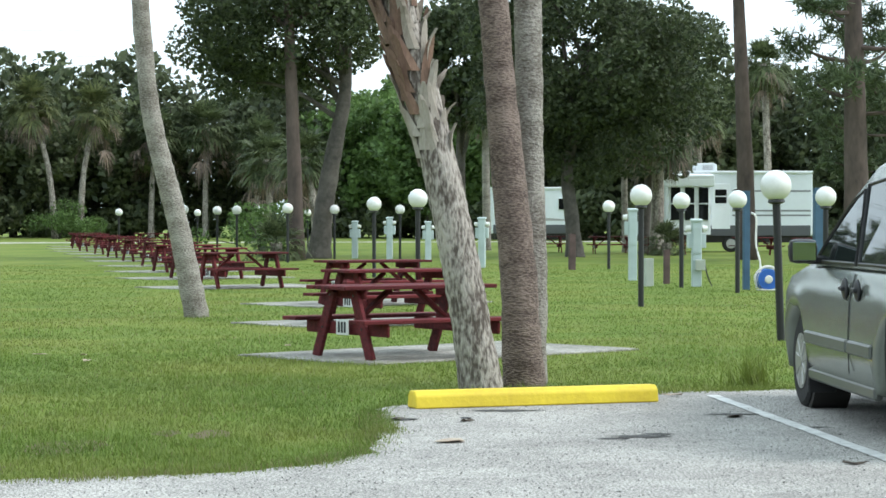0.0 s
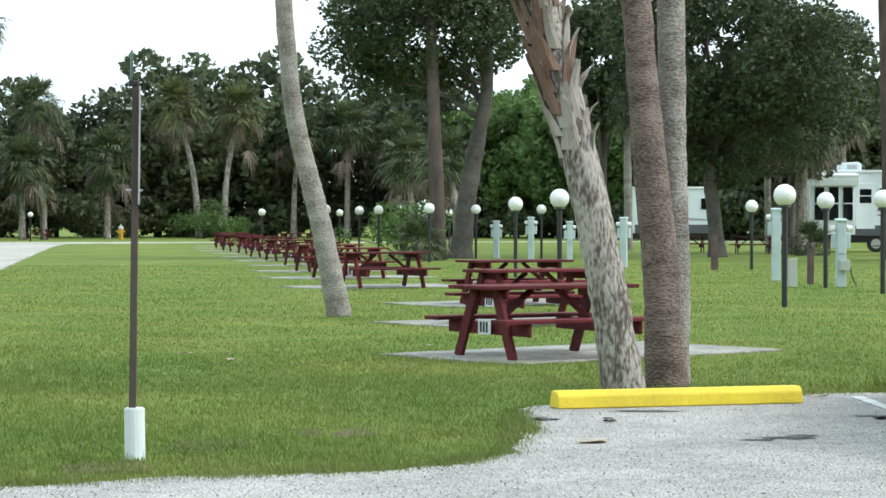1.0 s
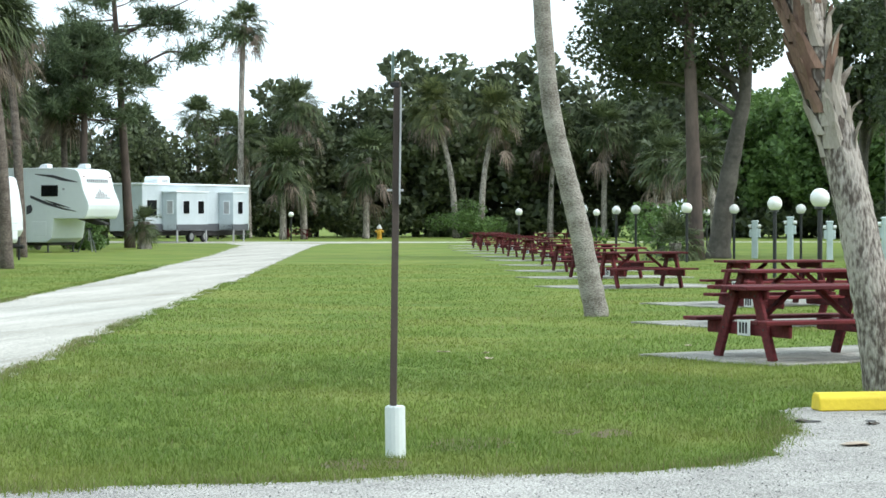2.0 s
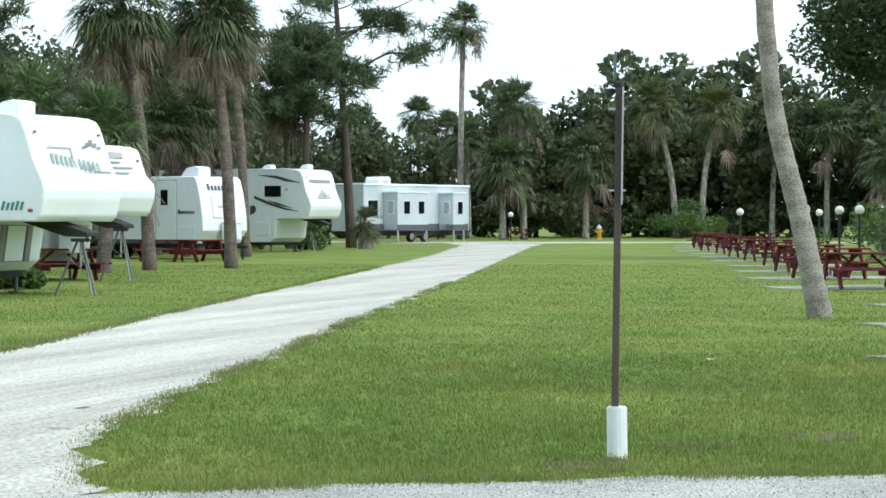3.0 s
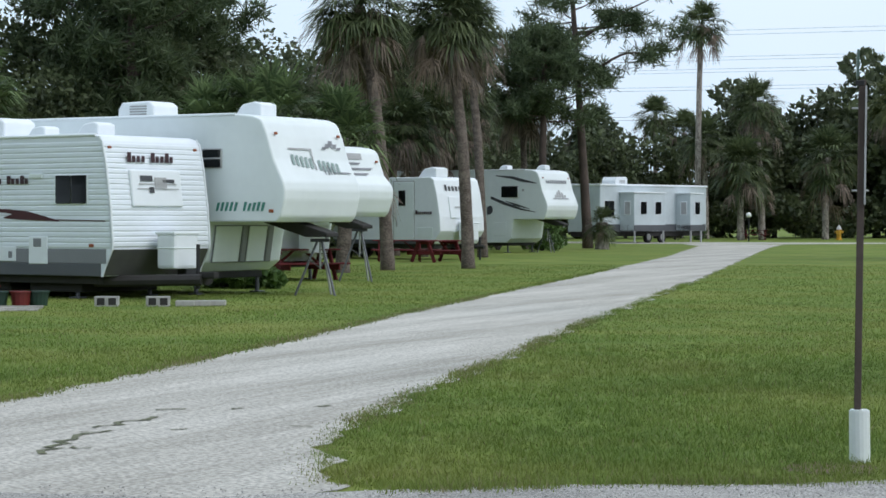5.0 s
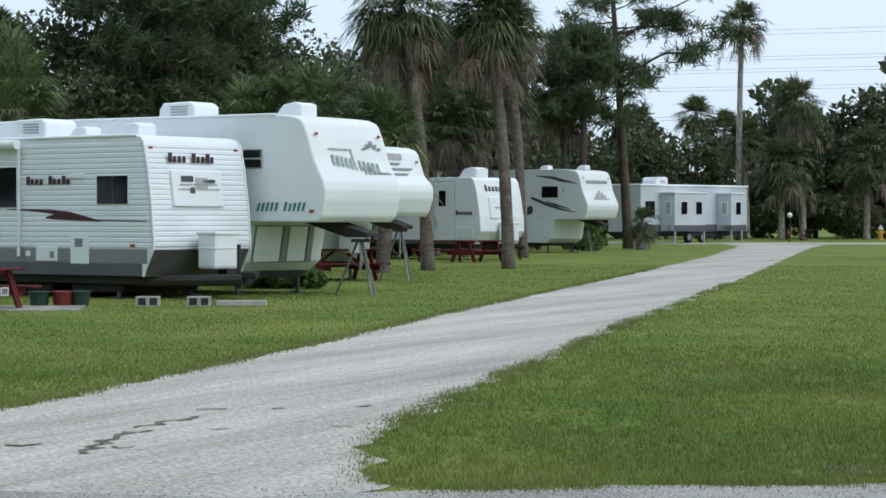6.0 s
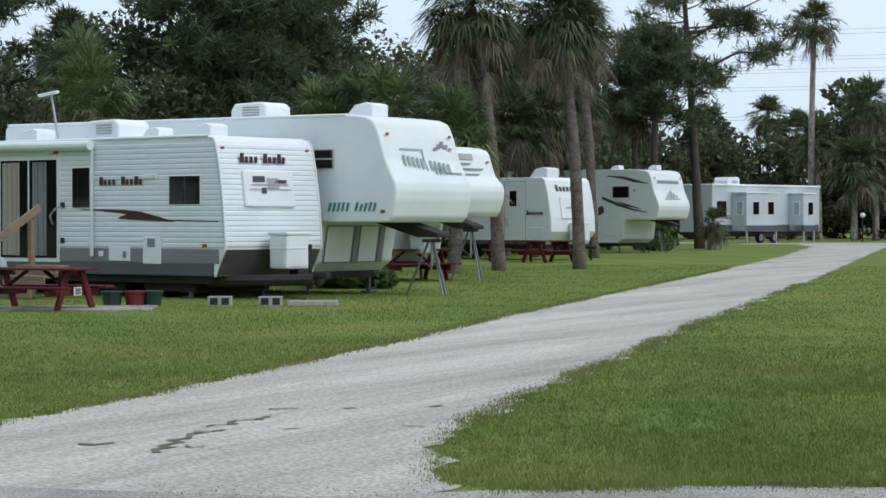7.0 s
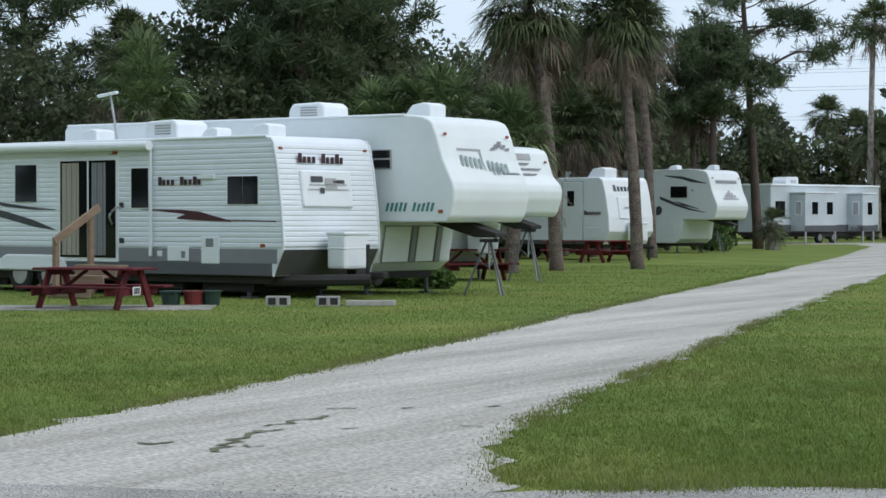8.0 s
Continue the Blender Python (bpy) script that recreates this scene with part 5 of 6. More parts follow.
def small_trailer():
    t = trailer_base("travel_trailer", (-29.1, 72.6), 72, "white travel trailer with an entry door and red lettering")
    nose = [(0.1, 0.55), (-0.22, 1.0), (-0.2, 1.5), (-0.06, 2.3), (0.08, 2.78), (0.22, 2.88)]
    part("body", prism(nose + [(7.4, 2.88), (7.5, 2.8), (7.5, 0.55)], -1.22, 1.22, 0.03), "white", t)

    def yf(z):
        for (ya, za), (yb, zb) in zip(nose, nose[1:]):
            if za <= z <= zb:
                return ya + (yb - ya) * (z - za) / (zb - za)
        return 0.2

    rect(t, "skirt", -1, (0.1, 0.55), (7.45, 0.7), 0.02, "grey", "grey skirt")
    door = rect(t, "entry_door", -1, (0.97, 0.66), (1.88, 2.72), 0.03, "cream", "cream entry door with a small window")
    rect(t, "door_pane", -1, (1.34, 1.88), (1.66, 2.42), 0.045, "glass", "dark door pane", door)
    part("grab_rail", tube(smooth_path([(-1.25, 1.95, 1.75), (-1.36, 1.9, 1.6), (-1.36, 1.7, 1.45), (-1.3, 1.7, 1.15)], 4), 0.02, 8), "steel", t)
    letters(t, (-1.232, 0.88, 1.58), (0, -0.095, 0), (0, 0, 1), "Tsssssss", 0.15, "wine", "dark red lettering bar", (-1, 0, 0))
    rect(t, "storage_hatch", -1, (0.12, 0.78), (0.8, 1.14), 0.02, "cream")
    rect(t, "door_frame", -1, (0.93, 0.62), (1.92, 2.76), 0.018, "pale", "pale door frame")
    for k in range(8):
        front_patch(t, yf, -0.75 + 0.19 * k, 2.4, 0.12, 0.22 if k % 7 == 0 else 0.16, "decal", "lettering_bar", "dark lettering bar")
    part("front_hatch", prism([(yf(1.45) - 0.05, 1.45), (yf(2.2) - 0.05, 2.2), (yf(2.2) + 0.04, 2.2), (yf(1.45) + 0.04, 1.45)], -0.65, 0.65, 0.02), "white", t, "white moulded window cover")
    front_patch(t, yf, -0.4, 1.8, 0.9, 0.06, "pale", off=0.07)
    propane(t, -0.5, 0.66)
    part("tongue", tube([(0, 0.4, 0.5), (0, -1.2, 0.45)], 0.07, 8), "underside", t)
    part("tongue_jack", tube([(0, -1.0, 0.0), (0, -1.0, 0.8)], 0.04, 8), "black", t)
    part("chassis", box(2.1, 7.2, 0.16, (0, 3.8, 0.48), bevel=0.01), "underside", t)
    for y in (4.4, 5.3):
        wheel(t, -1.2, y)
        wheel(t, 1.2, y)
    roof_vent(t, 0.75, 2.88, -0.4, 1.5)


small_trailer()


def creek_camper():
    h, under, nb = 3.55, 1.42, 0.35
    t = fifth_wheel("fifth_wheel_camper", (-31.25, 90.4), 76, "white fifth-wheel camper with dark swooshes and a rounded nose", h, under, nb, bulge=0.15)
    yf = nose_line(under, h, nb, 0.15)
    window(t, -1, 1.36, 2.36, 2.2, 2.84, panes=1, rim="black")
    for a in ([(2.5, 3.28, 3.31), (1.6, 3.14, 3.26), (1.2, 3.02, 3.16), (0.4, 2.94, 2.97)], [(2.75, 2.3, 2.42), (2.0, 2.02, 2.16), (1.2, 1.82, 1.9), (0.45, 1.72, 1.74)], [(2.0, 2.2, 2.22), (1.5, 2.0, 2.1), (0.75, 1.86, 1.88)], [(2.95, 1.6, 1.95), (2.75, 1.65, 2.02), (2.65, 1.75, 1.9)]):
        swoosh(t, -1, a, "decal", "dark grey swoosh decal")
    rect(t, "storage_hatch", -1, (1.95, 0.72), (2.6, 1.3), 0.02, "cream")
    rect(t, "clearance_lamp", -1, (1.02, 2.62), (1.14, 2.72), 0.03, "pale")
    for k in range(11):
        front_patch(t, yf, -0.8 + 0.15 * k, 2.95, 0.1, 0.14, "midgrey", "lettering_bar", "dark grey lettering bar")
    for k in range(5):
        front_patch(t, yf, -0.45 + 0.18 * k, 2.35, 0.14, 0.12 + 0.1 * (2 - abs(k - 2)), "pale", skew=0.05)
    front_patch(t, yf, -0.6, 2.28, 1.2, 0.04, "midgrey")
    roof_vent(t, 1.0, 3.55, 0.2, 0.9)
    roof_vent(t, 2.6, 3.55, -0.3, 0.9)
    tripod(-31.6, 91.8, 1.0)


creek_camper()


def park_trailer(name, x, y, turn, length, h, label, bays, skin="siding"):
    """A long park trailer: bays are (y0, y1, depth, z0, z1) slide-outs with windows on the flank that shows."""
    t = thing(name, pose(x, y, 0, 0, 0, turn), label, "park trailer", "parked trailers")
    part("body", box(2.5, length, h - 0.7, (0, length / 2, 0.7 + (h - 0.7) / 2), bevel=0.06), skin, t)
    part("roof", box(2.62, length + 0.1, 0.12, (0, length / 2, h), bevel=0.04), "white", t)
    rect(t, "skirt", -1, (0.1, 0.7), (length - 0.1, 1.15), 0.02, "grey", "grey lower band", half=1.25)
    part("chassis", box(2.3, length - 0.4, 0.3, (0, length / 2, 0.56)), "underside", t)
    for q in (0.42, 0.55):
        wheel(t, -1.2, length * q)
    for y0, y1, d, wins in bays:
        s = part("slide_out", box(d, y1 - y0, h - 1.25, (-1.25 - d / 2, (y0 + y1) / 2, 0.75 + (h - 1.25) / 2), bevel=0.03), skin, t, "white slide-out bay")
        part("slide_roof", prism([(y0 - 0.1, h - 0.5), (y1 + 0.1, h - 0.5), (y1 + 0.1, h - 0.42), (y0 - 0.1, h - 0.42)], -1.3 - d, -1.2, 0.01), "white", s)
        part("slide_skirt", box(d + 0.02, y1 - y0, 0.35, (-1.25 - d / 2, (y0 + y1) / 2, 0.93)), "grey", s)
        for wa, wb in wins:
            window(t, -1, wa, 1.75, wb, 2.55, half=1.25 + d, panes=1)
        if d > 1:
            side = part("side_window", box(0.5, 0.05, 0.85, (-1.3 - d / 2, y1, 2.15), bevel=0.01), "white", s)
            part("pane", box(0.4, 0.06, 0.75, (-1.3 - d / 2, y1 + 0.004, 2.15)), "pale", side, "pale curtained pane")
        for yy in (y0 + 0.1, y1 - 0.1):
            part("prop_leg", box(0.08, 0.08, 0.76, (-1.2 - d, yy, 0.37)), "pale", s)
    return t


# its skin colour carries the shade of the palms and trees
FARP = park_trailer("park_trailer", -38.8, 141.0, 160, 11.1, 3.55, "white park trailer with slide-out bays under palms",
                    [(6.0, 9.15, 1.1, [(6.4, 7.05), (7.9, 8.55)]), (2.0, 3.3, 1.1, [(2.3, 2.85)])], "shadedsiding")
air_unit(FARP, 8.0, 3.6, 0, 1.4)
window(FARP, -1, 9.7, 1.6, 10.7, 2.6, 1.25, 1)

RIGHT = park_trailer("park_trailer", 15.95, 99.0, 92, 6.45, 3.45, "white park trailer with grey stripes and an enclosed porch", [])
air_unit(RIGHT, 4.5, 3.5, 0, 1.1)


def porch_and_door():
    t = RIGHT
    porch = part("porch_bay", box(0.8, 1.85, 2.3, (-1.6, 5.48, 1.9), bevel=0.03), "white", t, "white glazed porch bay")
    part("porch_roof", box(1.0, 2.1, 0.5, (-1.6, 5.45, 3.1), (0, -6, 0), bevel=0.05), "white", porch)
    part("valance", box(0.03, 2.1, 0.3, (-2.11, 5.45, 2.98), bevel=0.01), "cream", porch)
    for y in (4.68, 5.28, 5.88):
        window(t, -1, y - 0.05, 1.35, y + 0.42, 2.8, half=2.0, panes=1)
        rect(t, "sash_bar", -1, (y - 0.03, 2.05), (y + 0.4, 2.11), 0.05, "white", half=2.0)
    d = rect(t, "entry_door", -1, (3.6, 1.0), (4.4, 2.95), 0.03, "white", "white door with a small window", half=1.25)
    rect(t, "door_pane", -1, (3.75, 2.1), (4.25, 2.7), 0.045, "glass", "dark pane", d, half=1.25)
    rect(t, "door_bar", -1, (3.75, 2.38), (4.25, 2.43), 0.05, "white", "", d, half=1.25)
    window(t, -1, 2.85, 2.1, 3.45, 2.75, half=1.25)
    for z in (1.55, 1.75, 2.6):
        swoosh(t, -1, [(0.1, z, z + 0.07), (3.5, z, z + 0.07)], "midgrey", "grey stripe", half=1.25)


porch_and_door()
HIDDEN = park_trailer("park_trailer", 6.6, 116, 92, 4.2, 3.0, "white camper partly hidden by tree trunks", [])
window(HIDDEN, -1, 0.35, 1.9, 0.8, 2.5, 1.25, 1)
swoosh(HIDDEN, -1, [(0.1, 1.35, 1.4), (1.5, 1.35, 1.5)], "pale", "grey swoosh decal", half=1.25)


# ---- clutter by the trailers ----
def cinder_block(x, y, turn, z=0.0):
    t = part("cinder_block", box(0.38, 0.18, 0.17, (0, 0, 0.075), bevel=0.006), "block")
    t.matrix_world = pose(x, y, z, 0, 0, turn)
    tagged(t, "grey concrete block in the grass", "concrete block", "concrete blocks")
    for s in (-1, 1):
        part("hollow", box(0.12, 0.012, 0.11, (s * 0.09, -0.088, 0.08)), "underside", t)


for x, y, a in [(-18.15, 31.25, 25), (-17.4, 31.55, 28)]:
    cinder_block(x, y, a)
for x, y, a in [(-17.05, 31.8, 24), (-16.85, 31.95, 28), (-16.65, 32.1, 22)]:
    ob = part("paving_block", box(0.3, 0.2, 0.09, (0, 0, 0.045), bevel=0.008), "block")
    ob.matrix_world = pose(x, y, 0, 0, 0, a)
    tagged(ob, "low pale concrete paving block in the grass", "concrete block", "concrete blocks")


def entry_steps():
    t = thing("entry_steps", pose(-19.7, 33.3, 0, 0, 0, 75.5), "weathered wooden entry steps with a handrail", "steps")
    for k in range(3):
        part("tread", box(0.3, 1.1, 0.04, (-1.35 + 0.3 * k, 3.2, 0.2 + 0.18 * k), bevel=0.006), "lumber", t)
        part("riser", box(0.03, 1.1, 0.16, (-1.48 + 0.3 * k, 3.2, 0.1 + 0.18 * k)), "lumber", t)
    for y in (3.6,):
        part("rail_post", box(0.09, 0.09, 1.0, (-1.45, y, 0.5)), "lumber", t)
        part("rail_post", box(0.09, 0.09, 1.5, (-0.65, y, 0.78)), "lumber", t)
        part("handrail", box(1.2, 0.05, 0.14, (-1.02, y - 0.06, 1.3), (0, -30, 0), bevel=0.006), "lumber", t)


entry_steps()


def tub(x, y, material, label, s=1.0):
    t = part("storage_tub", tube([(0, 0, 0), (0, 0, 0.3 * s), (0, 0, 0.31 * s)], [0.19 * s, 0.23 * s, 0.25 * s], 14), material)
    t.matrix_world = pose(x, y, 0)
    tagged(t, label, "tub", "tubs")
    part("rim", tube([(0, 0, 0.3 * s), (0, 0, 0.335 * s)], 0.26 * s, 14), material, t)


for x, y, m, l in [(-19.75, 30.6, "pot", "dark green plastic tub by the steps"), (-19.45, 30.8, "redbin", "red plastic tub by the steps"), (-19.25, 31.0, "pot", "dark green plastic tub by the steps")]:
    tub(x, y, m, l, 0.72)


# ---- minivan ----
def minivan():
    """A parked minivan, nose along local +y; its flank that shows is at local x = -0.95."""
    t = thing("minivan", pose(3.48, 16.35, 0.011, 0, 0, 2.4), "grey-green metallic minivan parked on the asphalt", "minivan")
    wheels = (0.0, -2.88)

    def sill(y):
        z = 0.27
        for w in wheels:
            d = 0.4 ** 2 - (y - w) ** 2
            if d > 0:
                z = max(z, 0.33 + math.sqrt(d))
        return z

    def belt(y):
        return 1.02 if y < -0.35 else 1.02 - 0.17 * ((y + 0.35) / 1.3) ** 1.4

    def half(y):
        return 0.95 - 0.05 * max(0, y - 0.1) ** 2 - (0.36 * ((y - 0.3) / 0.65) ** 2 if y > 0.3 else 0) - 0.03 * max(0, -3.2 - y) ** 2

    ys = sorted({round(-3.9 + 0.07 * k, 3) for k in range(int(4.85 / 0.07) + 1)} | {-0.4, 0.4, -3.28, -2.48, 0.95})
    bm = bmesh.new()
    rows = []
    for y in ys:
        h, s, b = half(y), sill(y), belt(y)
        prof = [(0.9 * h, s - 0.02), (h - 0.035, s), (h, max(s + 0.05, 0.5)), (h, max(s + 0.08, 0.62)), (h - 0.01, max(s + 0.11, 0.82)), (h - 0.05, max(b - 0.02, s + 0.14)), (h - 0.16, b + 0.05), (h * 0.4, b + 0.1), (0, b + 0.11)]
        left = [bm.verts.new((-x, y, z)) for x, z in prof]
        right = [bm.verts.new((x, y, z)) for x, z in prof[:-1]]
        rows.append(left + right[::-1])
    n = len(rows[0])
    for a, b in zip(rows, rows[1:]):
        for k in range(n - 1):
            bm.faces.new((a[k], a[k + 1], b[k + 1], b[k]))
    bm.faces.new(rows[0])
    bm.faces.new(rows[-1])
    part("body", bm, "paint", t, "", True)
    # cabin: glass house with pillars and roof
    stations = [(-0.35, 1.0, 1.02, 0.86), (-0.75, 1.03, 1.26, 0.83), (-1.25, 1.03, 1.5, 0.8), (-1.7, 1.03, 1.66, 0.77), (-1.95, 1.03, 1.74, 0.76), (-3.4, 1.03, 1.72, 0.75), (-3.85, 1.03, 1.55, 0.74)]
    bm = bmesh.new()
    rows = []
    for y, b, r, w in stations:
        prof = [(0.885, b), (w + 0.03, r - 0.06), (w - 0.06, r), (0, r + 0.03)]
        left = [bm.verts.new((-x, y, z)) for x, z in prof]
        right = [bm.verts.new((x, y, z)) for x, z in prof[:-1]]
        rows.append(left + right[::-1])
    for a, b in zip(rows, rows[1:]):
        for k in range(len(a) - 1):
            bm.faces.new((a[k], a[k + 1], b[k + 1], b[k]))
    bm.faces.new(rows[-1])
    part("cabin", bm, "paint", t, "", True)

    def flank(y, z):
        """The cabin flank's x at a place."""
        top, w = np.interp(-y, [-s[0] for s in stations], [s[2] for s in stations]), np.interp(-y, [-s[0] for s in stations], [s[3] for s in stations])
        f = (z - 1.02) / max(0.05, top - 0.06 - 1.02)
        return 0.885 + (w + 0.03 - 0.885) * f

    for s in (-1, 1):
        for name, outline in (("front_window", [(-0.5, 1.06), (-0.8, 1.2), (-1.2, 1.38), (-1.5, 1.49), (-1.72, 1.54), (-1.75, 1.06)]),
                              ("sliding_door_window", [(-1.84, 1.06), (-1.81, 1.57), (-2.7, 1.63), (-2.75, 1.06)]),
                              ("rear_window", [(-2.85, 1.06), (-2.8, 1.62), (-3.5, 1.58), (-3.65, 1.06)])):
            bm = bmesh.new()
            bm.faces.new([bm.verts.new((s * (flank(y, z) + 0.012), y, z)) for y, z in outline])
            g = part(name, bm, "carglass", t, "tinted side window")
            part("window_seal", tube([(s * (flank(y, z) + 0.012), y, z) for y, z in outline + outline[:1]], 0.013, 6), "black", g)
    bm = bmesh.new()
    bm.faces.new([bm.verts.new(p) for p in ((-0.8, -0.37, 1.04), (0.8, -0.37, 1.04), (0.74, -1.63, 1.64), (-0.74, -1.63, 1.64))])
    bmesh.ops.translate(bm, verts=bm.verts, vec=(0, 0.03, 0.03))
    part("windscreen", bm, "carglass", t, "windscreen")
    for s in (-1, 1):
        # mirror, mouldings, handles
        mirror = part("door_mirror", box(0.2, 0.12, 0.17, (s * 1.03, -0.72, 1.13), (0, 0, s * 8), bevel=0.055), "black", t, "black door mirror")
        part("mirror_glass", box(0.16, 0.01, 0.13, (s * 1.03, -0.783, 1.13), (0, 0, s * 8), bevel=0.004), "mirror", mirror)
        part("mirror_arm", box(0.16, 0.07, 0.06, (s * 0.92, -0.7, 1.07), bevel=0.015), "black", mirror)
        for y0, y1 in ((-1.77, -0.46), (-2.46, -1.81)):
            part("side_moulding", box(0.03, y1 - y0, 0.085, (s * 0.957, (y0 + y1) / 2, 0.53), bevel=0.012), "paintdark", t, "grey side moulding")
        for y in (-1.66, -2.02):
            bm = bmesh.new()
            bmesh.ops.create_uvsphere(bm, u_segments=16, v_segments=10, radius=0.075, matrix=pose(s * 0.945, y, 0.9) @ Matrix.Diagonal((0.25, 1, 0.95, 1)))
            hnd = part("door_handle", bm, "black", t, "black recessed door handle", True)
            part("pull", box(0.03, 0.1, 0.03, (s * 0.965, y, 0.9), bevel=0.008), "black", hnd)
        for y in (-1.79, -2.8):
            part("door_gap", tube([(s * 0.945, y, 0.36), (s * 0.953, y, 0.55), (s * 0.945, y, 0.82), (s * 0.905, y, 1.0)], 0.004, 6), "black", t)
        part("rocker", box(0.06, 2.0, 0.09, (s * 0.9, -1.42, 0.27), bevel=0.02), "paintdark", t)
        part("mud_flap", box(0.2, 0.02, 0.22, (s * 0.83, -0.42, 0.24), bevel=0.006), "black", t)
        part("headlamp", box(0.3, 0.1, 0.14, (s * 0.62, 0.86, 0.74), (0, 0, -s * 20), bevel=0.03), "glasslamp", t)
        for w in wheels:
            x = s * 0.9
            tyre = part("wheel", tube([(x - s * 0.21, w, 0.33), (x - s * 0.2, w, 0.33), (x - s * 0.03, w, 0.33), (x - s * 0.008, w, 0.33), (x - s * 0.012, w, 0.33)], [0.27, 0.328, 0.328, 0.3, 0.215], 40), "rubber", t, "black tyre")
            part("rim", tube([(x - s * 0.1, w, 0.33), (x - s * 0.012, w, 0.33), (x - s * 0.004, w, 0.33), (x - s * 0.03, w, 0.33)], [0.2, 0.215, 0.2, 0.19], 36), "steel", tyre, "silver alloy rim")
            for k in range(9):
                a = 2 * math.pi * k / 9
                part("spoke", box(0.03, 0.05, 0.15, (x - s * 0.015, w + 0.115 * math.sin(a), 0.33 + 0.115 * math.cos(a)), (-math.degrees(a), 0, 0), bevel=0.008), "steel", tyre)
            part("hub_cap", tube([(x - s * 0.02, w, 0.33), (x + s * 0.002, w, 0.33)], [0.06, 0.045], 18), "steel", tyre)
            part("wheel_well", tube([(x - s * 0.3, w, 0.36), (x - s * 0.04, w, 0.36)], 0.4, 24), "underside", t)
    part("front_bumper", box(1.5, 0.16, 0.3, (0, 0.9, 0.45), bevel=0.07), "paintdark", t)
    part("floor_pan", box(1.5, 4.4, 0.1, (0, -1.5, 0.3)), "underside", t)


M["carglass"] = glass_mat("carglass", (0.02, 0.026, 0.025), 0.02, 0.7)
M["mirror"] = mat("mirror", (0.3, 0.34, 0.36), None, 0.05, 1.0, metal=1.0)
M["paintdark"] = mat("paintdark", (0.11, 0.12, 0.105), (0.095, 0.1, 0.09), 0.35, 1.0)
M["glasslamp"] = mat("glasslamp", (0.6, 0.6, 0.58), None, 0.1, 2.0)
minivan()


# ---- litter and leaves ----
def chip(name, x, y, z, sx, sy, material, label, seed):
    rng = random.Random(seed)
    bm = bmesh.new()
    top = [bm.verts.new((sx * math.cos(a) * rng.uniform(0.4, 1.15), sy * math.sin(a) * rng.uniform(0.3, 1.1), rng.uniform(0.004, 0.022))) for a in [k * 0.785 for k in range(8)]]
    low = [bm.verts.new((v.co.x, v.co.y, v.co.z - 0.004)) for v in top]
    c0, c1 = bm.verts.new((0, 0, 0.011)), bm.verts.new((0, 0, 0.002))
    for k in range(8):
        j = (k + 1) % 8
        bm.faces.new((top[k], top[j], c0))
        bm.faces.new((low[j], low[k], c1))
        bm.faces.new((top[k], low[k], low[j], top[j]))
    ob = part(name, bm, material)
    ob.matrix_world = pose(x, y, z, 0, 0, rng.uniform(0, 180))
    tagged(ob, label, "litter")


for k, (x, y, z, sx, sy, m, l) in enumerate([
        (0.03, 13.65, 0.012, 0.14, 0.1, "litter", "pale fallen palm boot on the asphalt"), (0.16, 15.05, 0.012, 0.06, 0.05, "bark_chip", "dark bark chip on the asphalt"),
        (-0.3, 15.2, 0.012, 0.1, 0.05, "bark_chip", "dark bark chip on the asphalt"), (2.0, 15.4, 0.012, 0.12, 0.05, "bark_chip", "dark bark chip on the asphalt"),
        (2.25, 12.4, 0.012, 0.1, 0.05, "bark_chip", "dry leaf on the asphalt"), (-3.38, 21.4, 0.02, 0.07, 0.05, "litter", "pale dry leaf lying on the grass"),
        (-4.0, 22.4, 0.02, 0.08, 0.04, "litter", "pale dry leaf lying on the grass"), (-3.55, 22.3, 0.02, 0.06, 0.04, "litter", "pale dry leaf lying on the grass"),
        (-1.65, 24.0, 0.02, 0.06, 0.04, "litter", "pale dry leaf lying on the grass"), (1.75, 17.2, 0.02, 0.1, 0.05, "litter", "dry frond scrap by the wheel stop")]):
    chip("fallen_leaf" if "leaf" in l else "bark_chip", x, y, z, sx, sy, m, l, k)


# ---- grass blades ----
def inside(px, py, poly):
    hit = np.zeros(len(px), bool)
    for (x0, y0), (x1, y1) in zip(poly, poly[1:] + poly[:1]):
        c = ((y0 > py) != (y1 > py)) & (px < (x1 - x0) * (py - y0) / (y1 - y0 + 1e-9) + x0)
        hit ^= c
    return hit


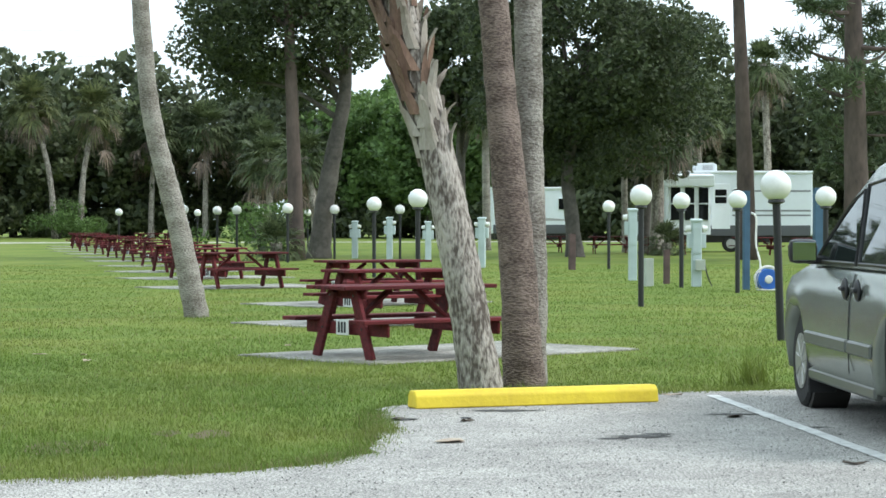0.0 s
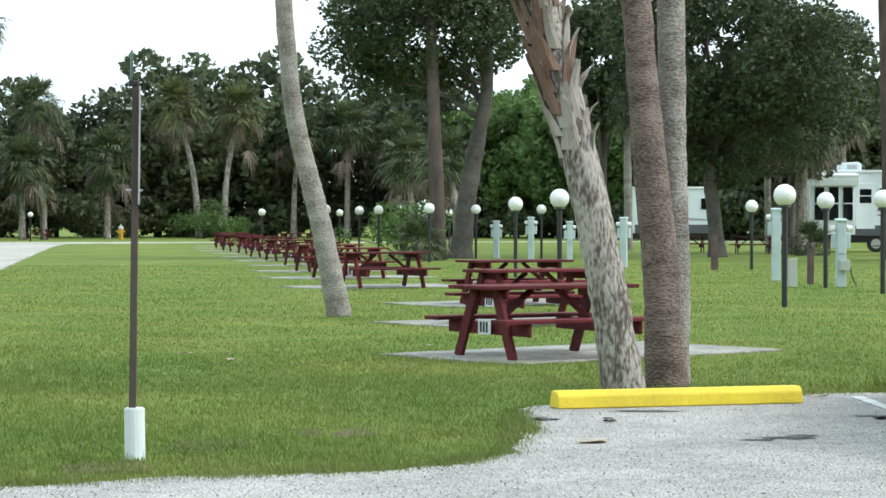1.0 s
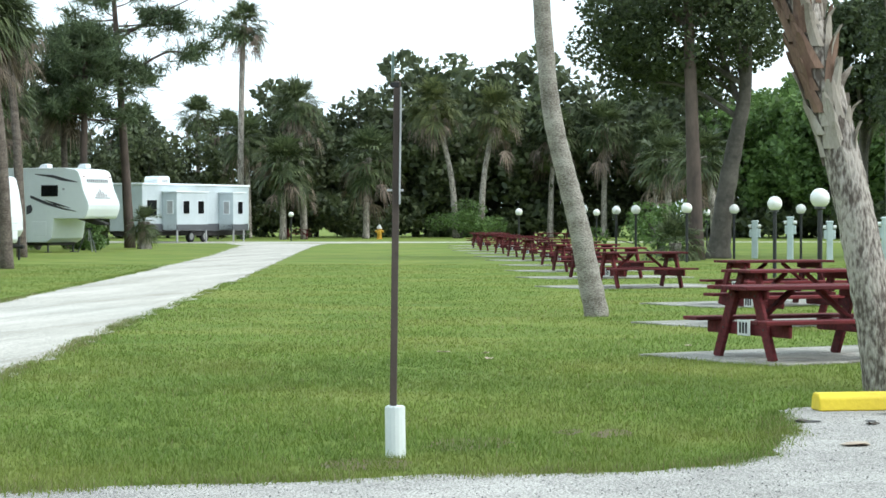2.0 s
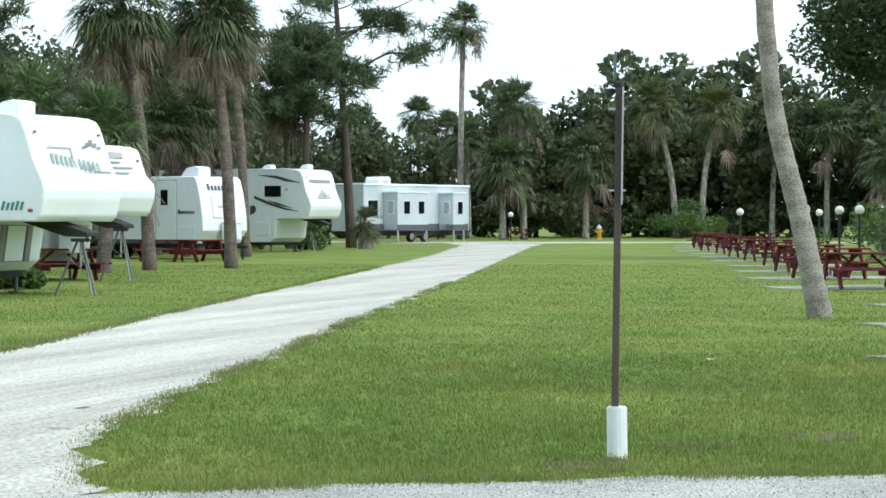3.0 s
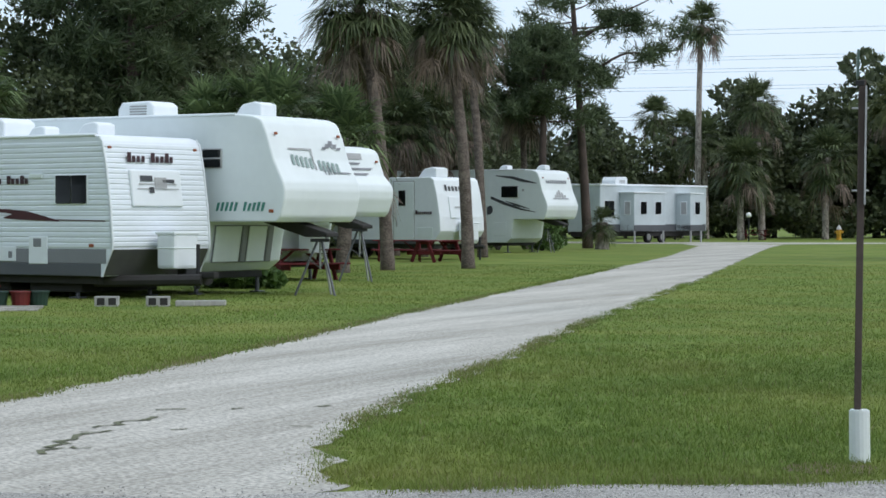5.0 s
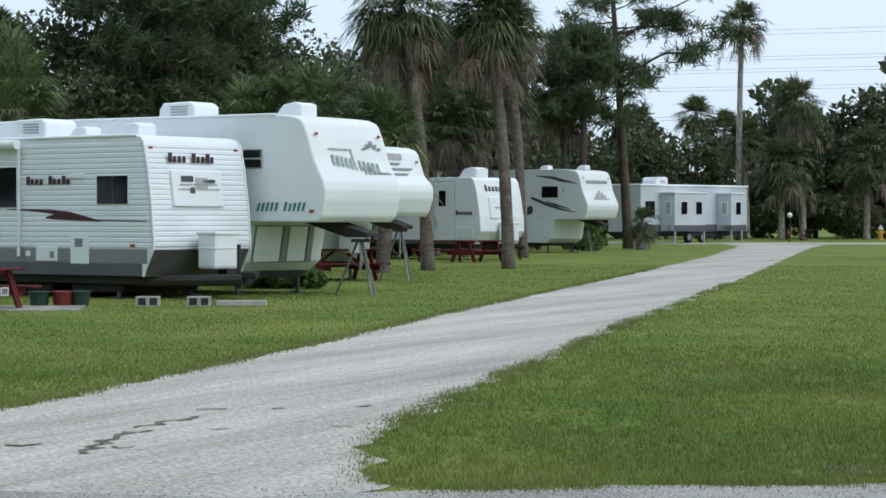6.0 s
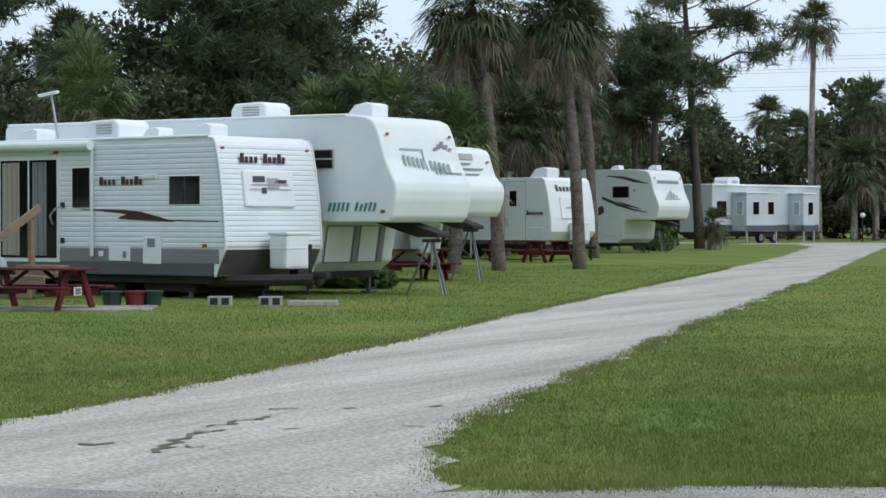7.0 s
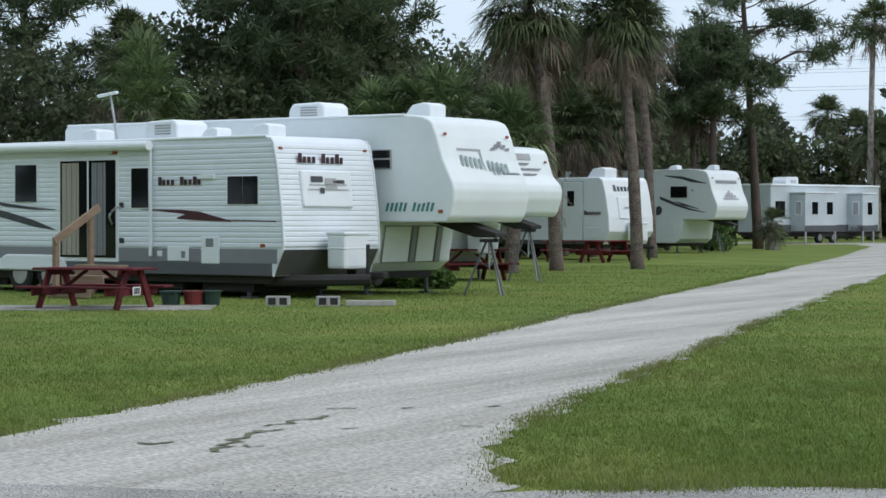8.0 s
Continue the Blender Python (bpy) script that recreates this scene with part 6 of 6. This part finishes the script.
def grass(name, n, rlo, rhi, height, width, seed, material="blade", edge=None):
    """Loose blades over the lawn from near to far, or along an edge."""
    rng = np.random.default_rng(seed)
    if edge is None:
        r = rlo * (rhi / rlo) ** rng.random(n)
        a = np.radians(rng.uniform(-13, 39, n))
        x, y = -r * np.sin(a), r * np.cos(a)
    else:
        e = np.array(edge)
        w = np.hypot(*np.diff(e, axis=0).T)
        k = rng.choice(len(e) - 1, n, p=w / w.sum())
        f = rng.random(n)[:, None]
        p = e[k] * (1 - f) + e[k + 1] * f + rng.normal(size=(n, 2)) * [0.07, 0.1]
        x, y = p[:, 0], p[:, 1]
    lot = [(-30, -6), (14, -6)] + LOT_EDGE[::-1] + [(-8.3, 9.3), (-30, 9.0)]
    road = [(-6, 8)] + ROAD_RIGHT[:-2] + ROAD_LEFT[::-1][1:]
    keep = ~inside(x, y, lot) & ~inside(x, y, road) if edge is None else rng.random(n) < 0.35 + 0.65 * (np.sin(x * 4.1 + y * 2.3) > -0.2)
    for sx, sy, turn, lx, ly in SLABS[:5]:
        c, s = math.cos(radians(turn)), math.sin(radians(turn))
        u, v = (x - sx) * c + (y - sy) * s, -(x - sx) * s + (y - sy) * c
        keep &= ~((np.abs(u) < lx / 2 - 0.12 * rng.random(len(x))) & (np.abs(v) < ly / 2 - 0.12 * rng.random(len(x))))
    x, y = x[keep], y[keep]
    m = len(x)
    patch = 0.6 + 0.8 * (np.sin(x * 1.7 + np.sin(y * 0.9) * 2) * np.sin(y * 1.1 + x * 0.4) * 0.5 + 0.5)
    h = height * rng.uniform(0.4, 1.25, m) * patch
    az = rng.uniform(0, 2 * math.pi, m)
    lean = rng.uniform(0.1, 0.9, m) * h
    w = width * rng.uniform(0.6, 1.3, m) * (np.hypot(x, y) / 15) ** 0.5
    base = np.stack([x, y, np.zeros(m)], 1)
    side = np.stack([-np.sin(az), np.cos(az), 0 * az], 1) * w[:, None]
    tip = base + np.stack([np.cos(az) * lean, np.sin(az) * lean, h], 1)
    polys_ob = polys(name, np.stack([base - side, base + side, tip], 1), material)
    return tagged(polys_ob, "blades of mown green grass" if material == "blade" else "dry straw-coloured grass blades", "grass", kind="stuff")


grass("grass", 640000, 10.4, 70, 0.027, 0.0042, 1)
grass("dry_grass", 24000, 10.4, 40, 0.03, 0.004, 4, "straw")
grass("edge_grass", 20000, 0, 0, 0.045, 0.0045, 5, edge=LOT_EDGE[:-2])
grass("edge_grass", 14000, 0, 0, 0.024, 0.005, 6, edge=ROAD_RIGHT[:10])
grass("edge_grass", 10000, 0, 0, 0.04, 0.006, 7, edge=ROAD_LEFT[1:9])
grass("dry_edge_grass", 9000, 0, 0, 0.024, 0.0045, 13, "straw", edge=ROAD_RIGHT[1:9])
grass("dry_edge_grass", 6000, 0, 0, 0.04, 0.005, 14, "straw", edge=ROAD_LEFT[1:8])
grass("dry_edge_grass", 2500, 0, 0, 0.05, 0.0045, 8, "straw", edge=LOT_EDGE[:10])


def grass_tufts(n, blades, rlo, rhi, height, seed):
    """Coarser tufts that stand out of the mown lawn."""
    rng = np.random.default_rng(seed)
    r = rlo * (rhi / rlo) ** rng.random(n)
    a = np.radians(rng.uniform(-8, 38, n))
    x, y = -r * np.sin(a), r * np.cos(a)
    lot = [(-30, -6), (14, -6)] + LOT_EDGE[::-1] + [(-8.3, 9.3), (-30, 9.0)]
    road = [(-6, 8)] + ROAD_RIGHT[:-2] + ROAD_LEFT[::-1][1:]
    keep = ~inside(x, y, lot) & ~inside(x, y, road)
    for sx, sy, _, lx, _ in SLABS[:4]:
        keep &= np.hypot(x - sx, y - sy) > lx * 0.55
    base = np.repeat(np.stack([x[keep], y[keep], 0 * x[keep]], 1), blades, 0)
    m = len(base)
    base[:, :2] += rng.normal(size=(m, 2)) * 0.035
    az, h, w = rng.uniform(0, 6.28, m), height * rng.uniform(0.4, 1.2, m), rng.uniform(0.002, 0.004, m)
    out, side = np.stack([np.cos(az), np.sin(az), 0 * az], 1), np.stack([-np.sin(az), np.cos(az), 0 * az], 1) * w[:, None]
    tip = base + out * (h * rng.uniform(0.3, 1.2, m))[:, None] + np.stack([0 * h, 0 * h, h], 1)
    tagged(polys("grass_tufts", np.stack([base - side, base + side, tip], 1), "blade"), "coarse tufts of green grass", "grass", kind="stuff")


grass_tufts(5200, 15, 10.4, 24, 0.062, 31)


def loose_grit(n):
    """Loose stone chips on the worn asphalt, thicker along its edge."""
    rng = np.random.default_rng(12)
    r = 9.8 * (18.0 / 9.8) ** rng.random(n)
    a = np.radians(rng.uniform(-13, 32, n))
    x, y = -r * np.sin(a), r * np.cos(a)
    lot = [(-30, -6), (14, -6)] + LOT_EDGE[::-1] + [(-8.3, 9.3), (-30, 9.0)]
    keep = inside(x, y, lot)
    p = np.stack([x[keep], y[keep], np.full(keep.sum(), 0.011)], 1)
    m = len(p)
    s, turn = rng.uniform(0.003, 0.009, m), rng.uniform(0, 6.28, m)
    ring = [p + np.stack([np.cos(turn + k * 2.1) * s, np.sin(turn + k * 2.1) * s, 0 * s], 1) for k in range(3)]
    top = p + np.stack([0 * s, 0 * s, s * rng.uniform(0.5, 1.1, m)], 1)
    tris = np.concatenate([np.stack([ring[k], ring[(k + 1) % 3], top], 1) for k in range(3)])
    tagged(polys("loose_grit", tris, "grit"), "loose grey stone grit on the asphalt", "gravel", kind="stuff")


M["grit"] = mat("grit", (0.46, 0.45, 0.43), (0.1, 0.096, 0.09), 0.9, 3.0, fine=40.0, island=0.9)
loose_grit(16000)
grass("weed_tuft", 160, 0, 0, 0.3, 0.006, 9, edge=[(2.45, 18.5), (2.62, 18.55)])
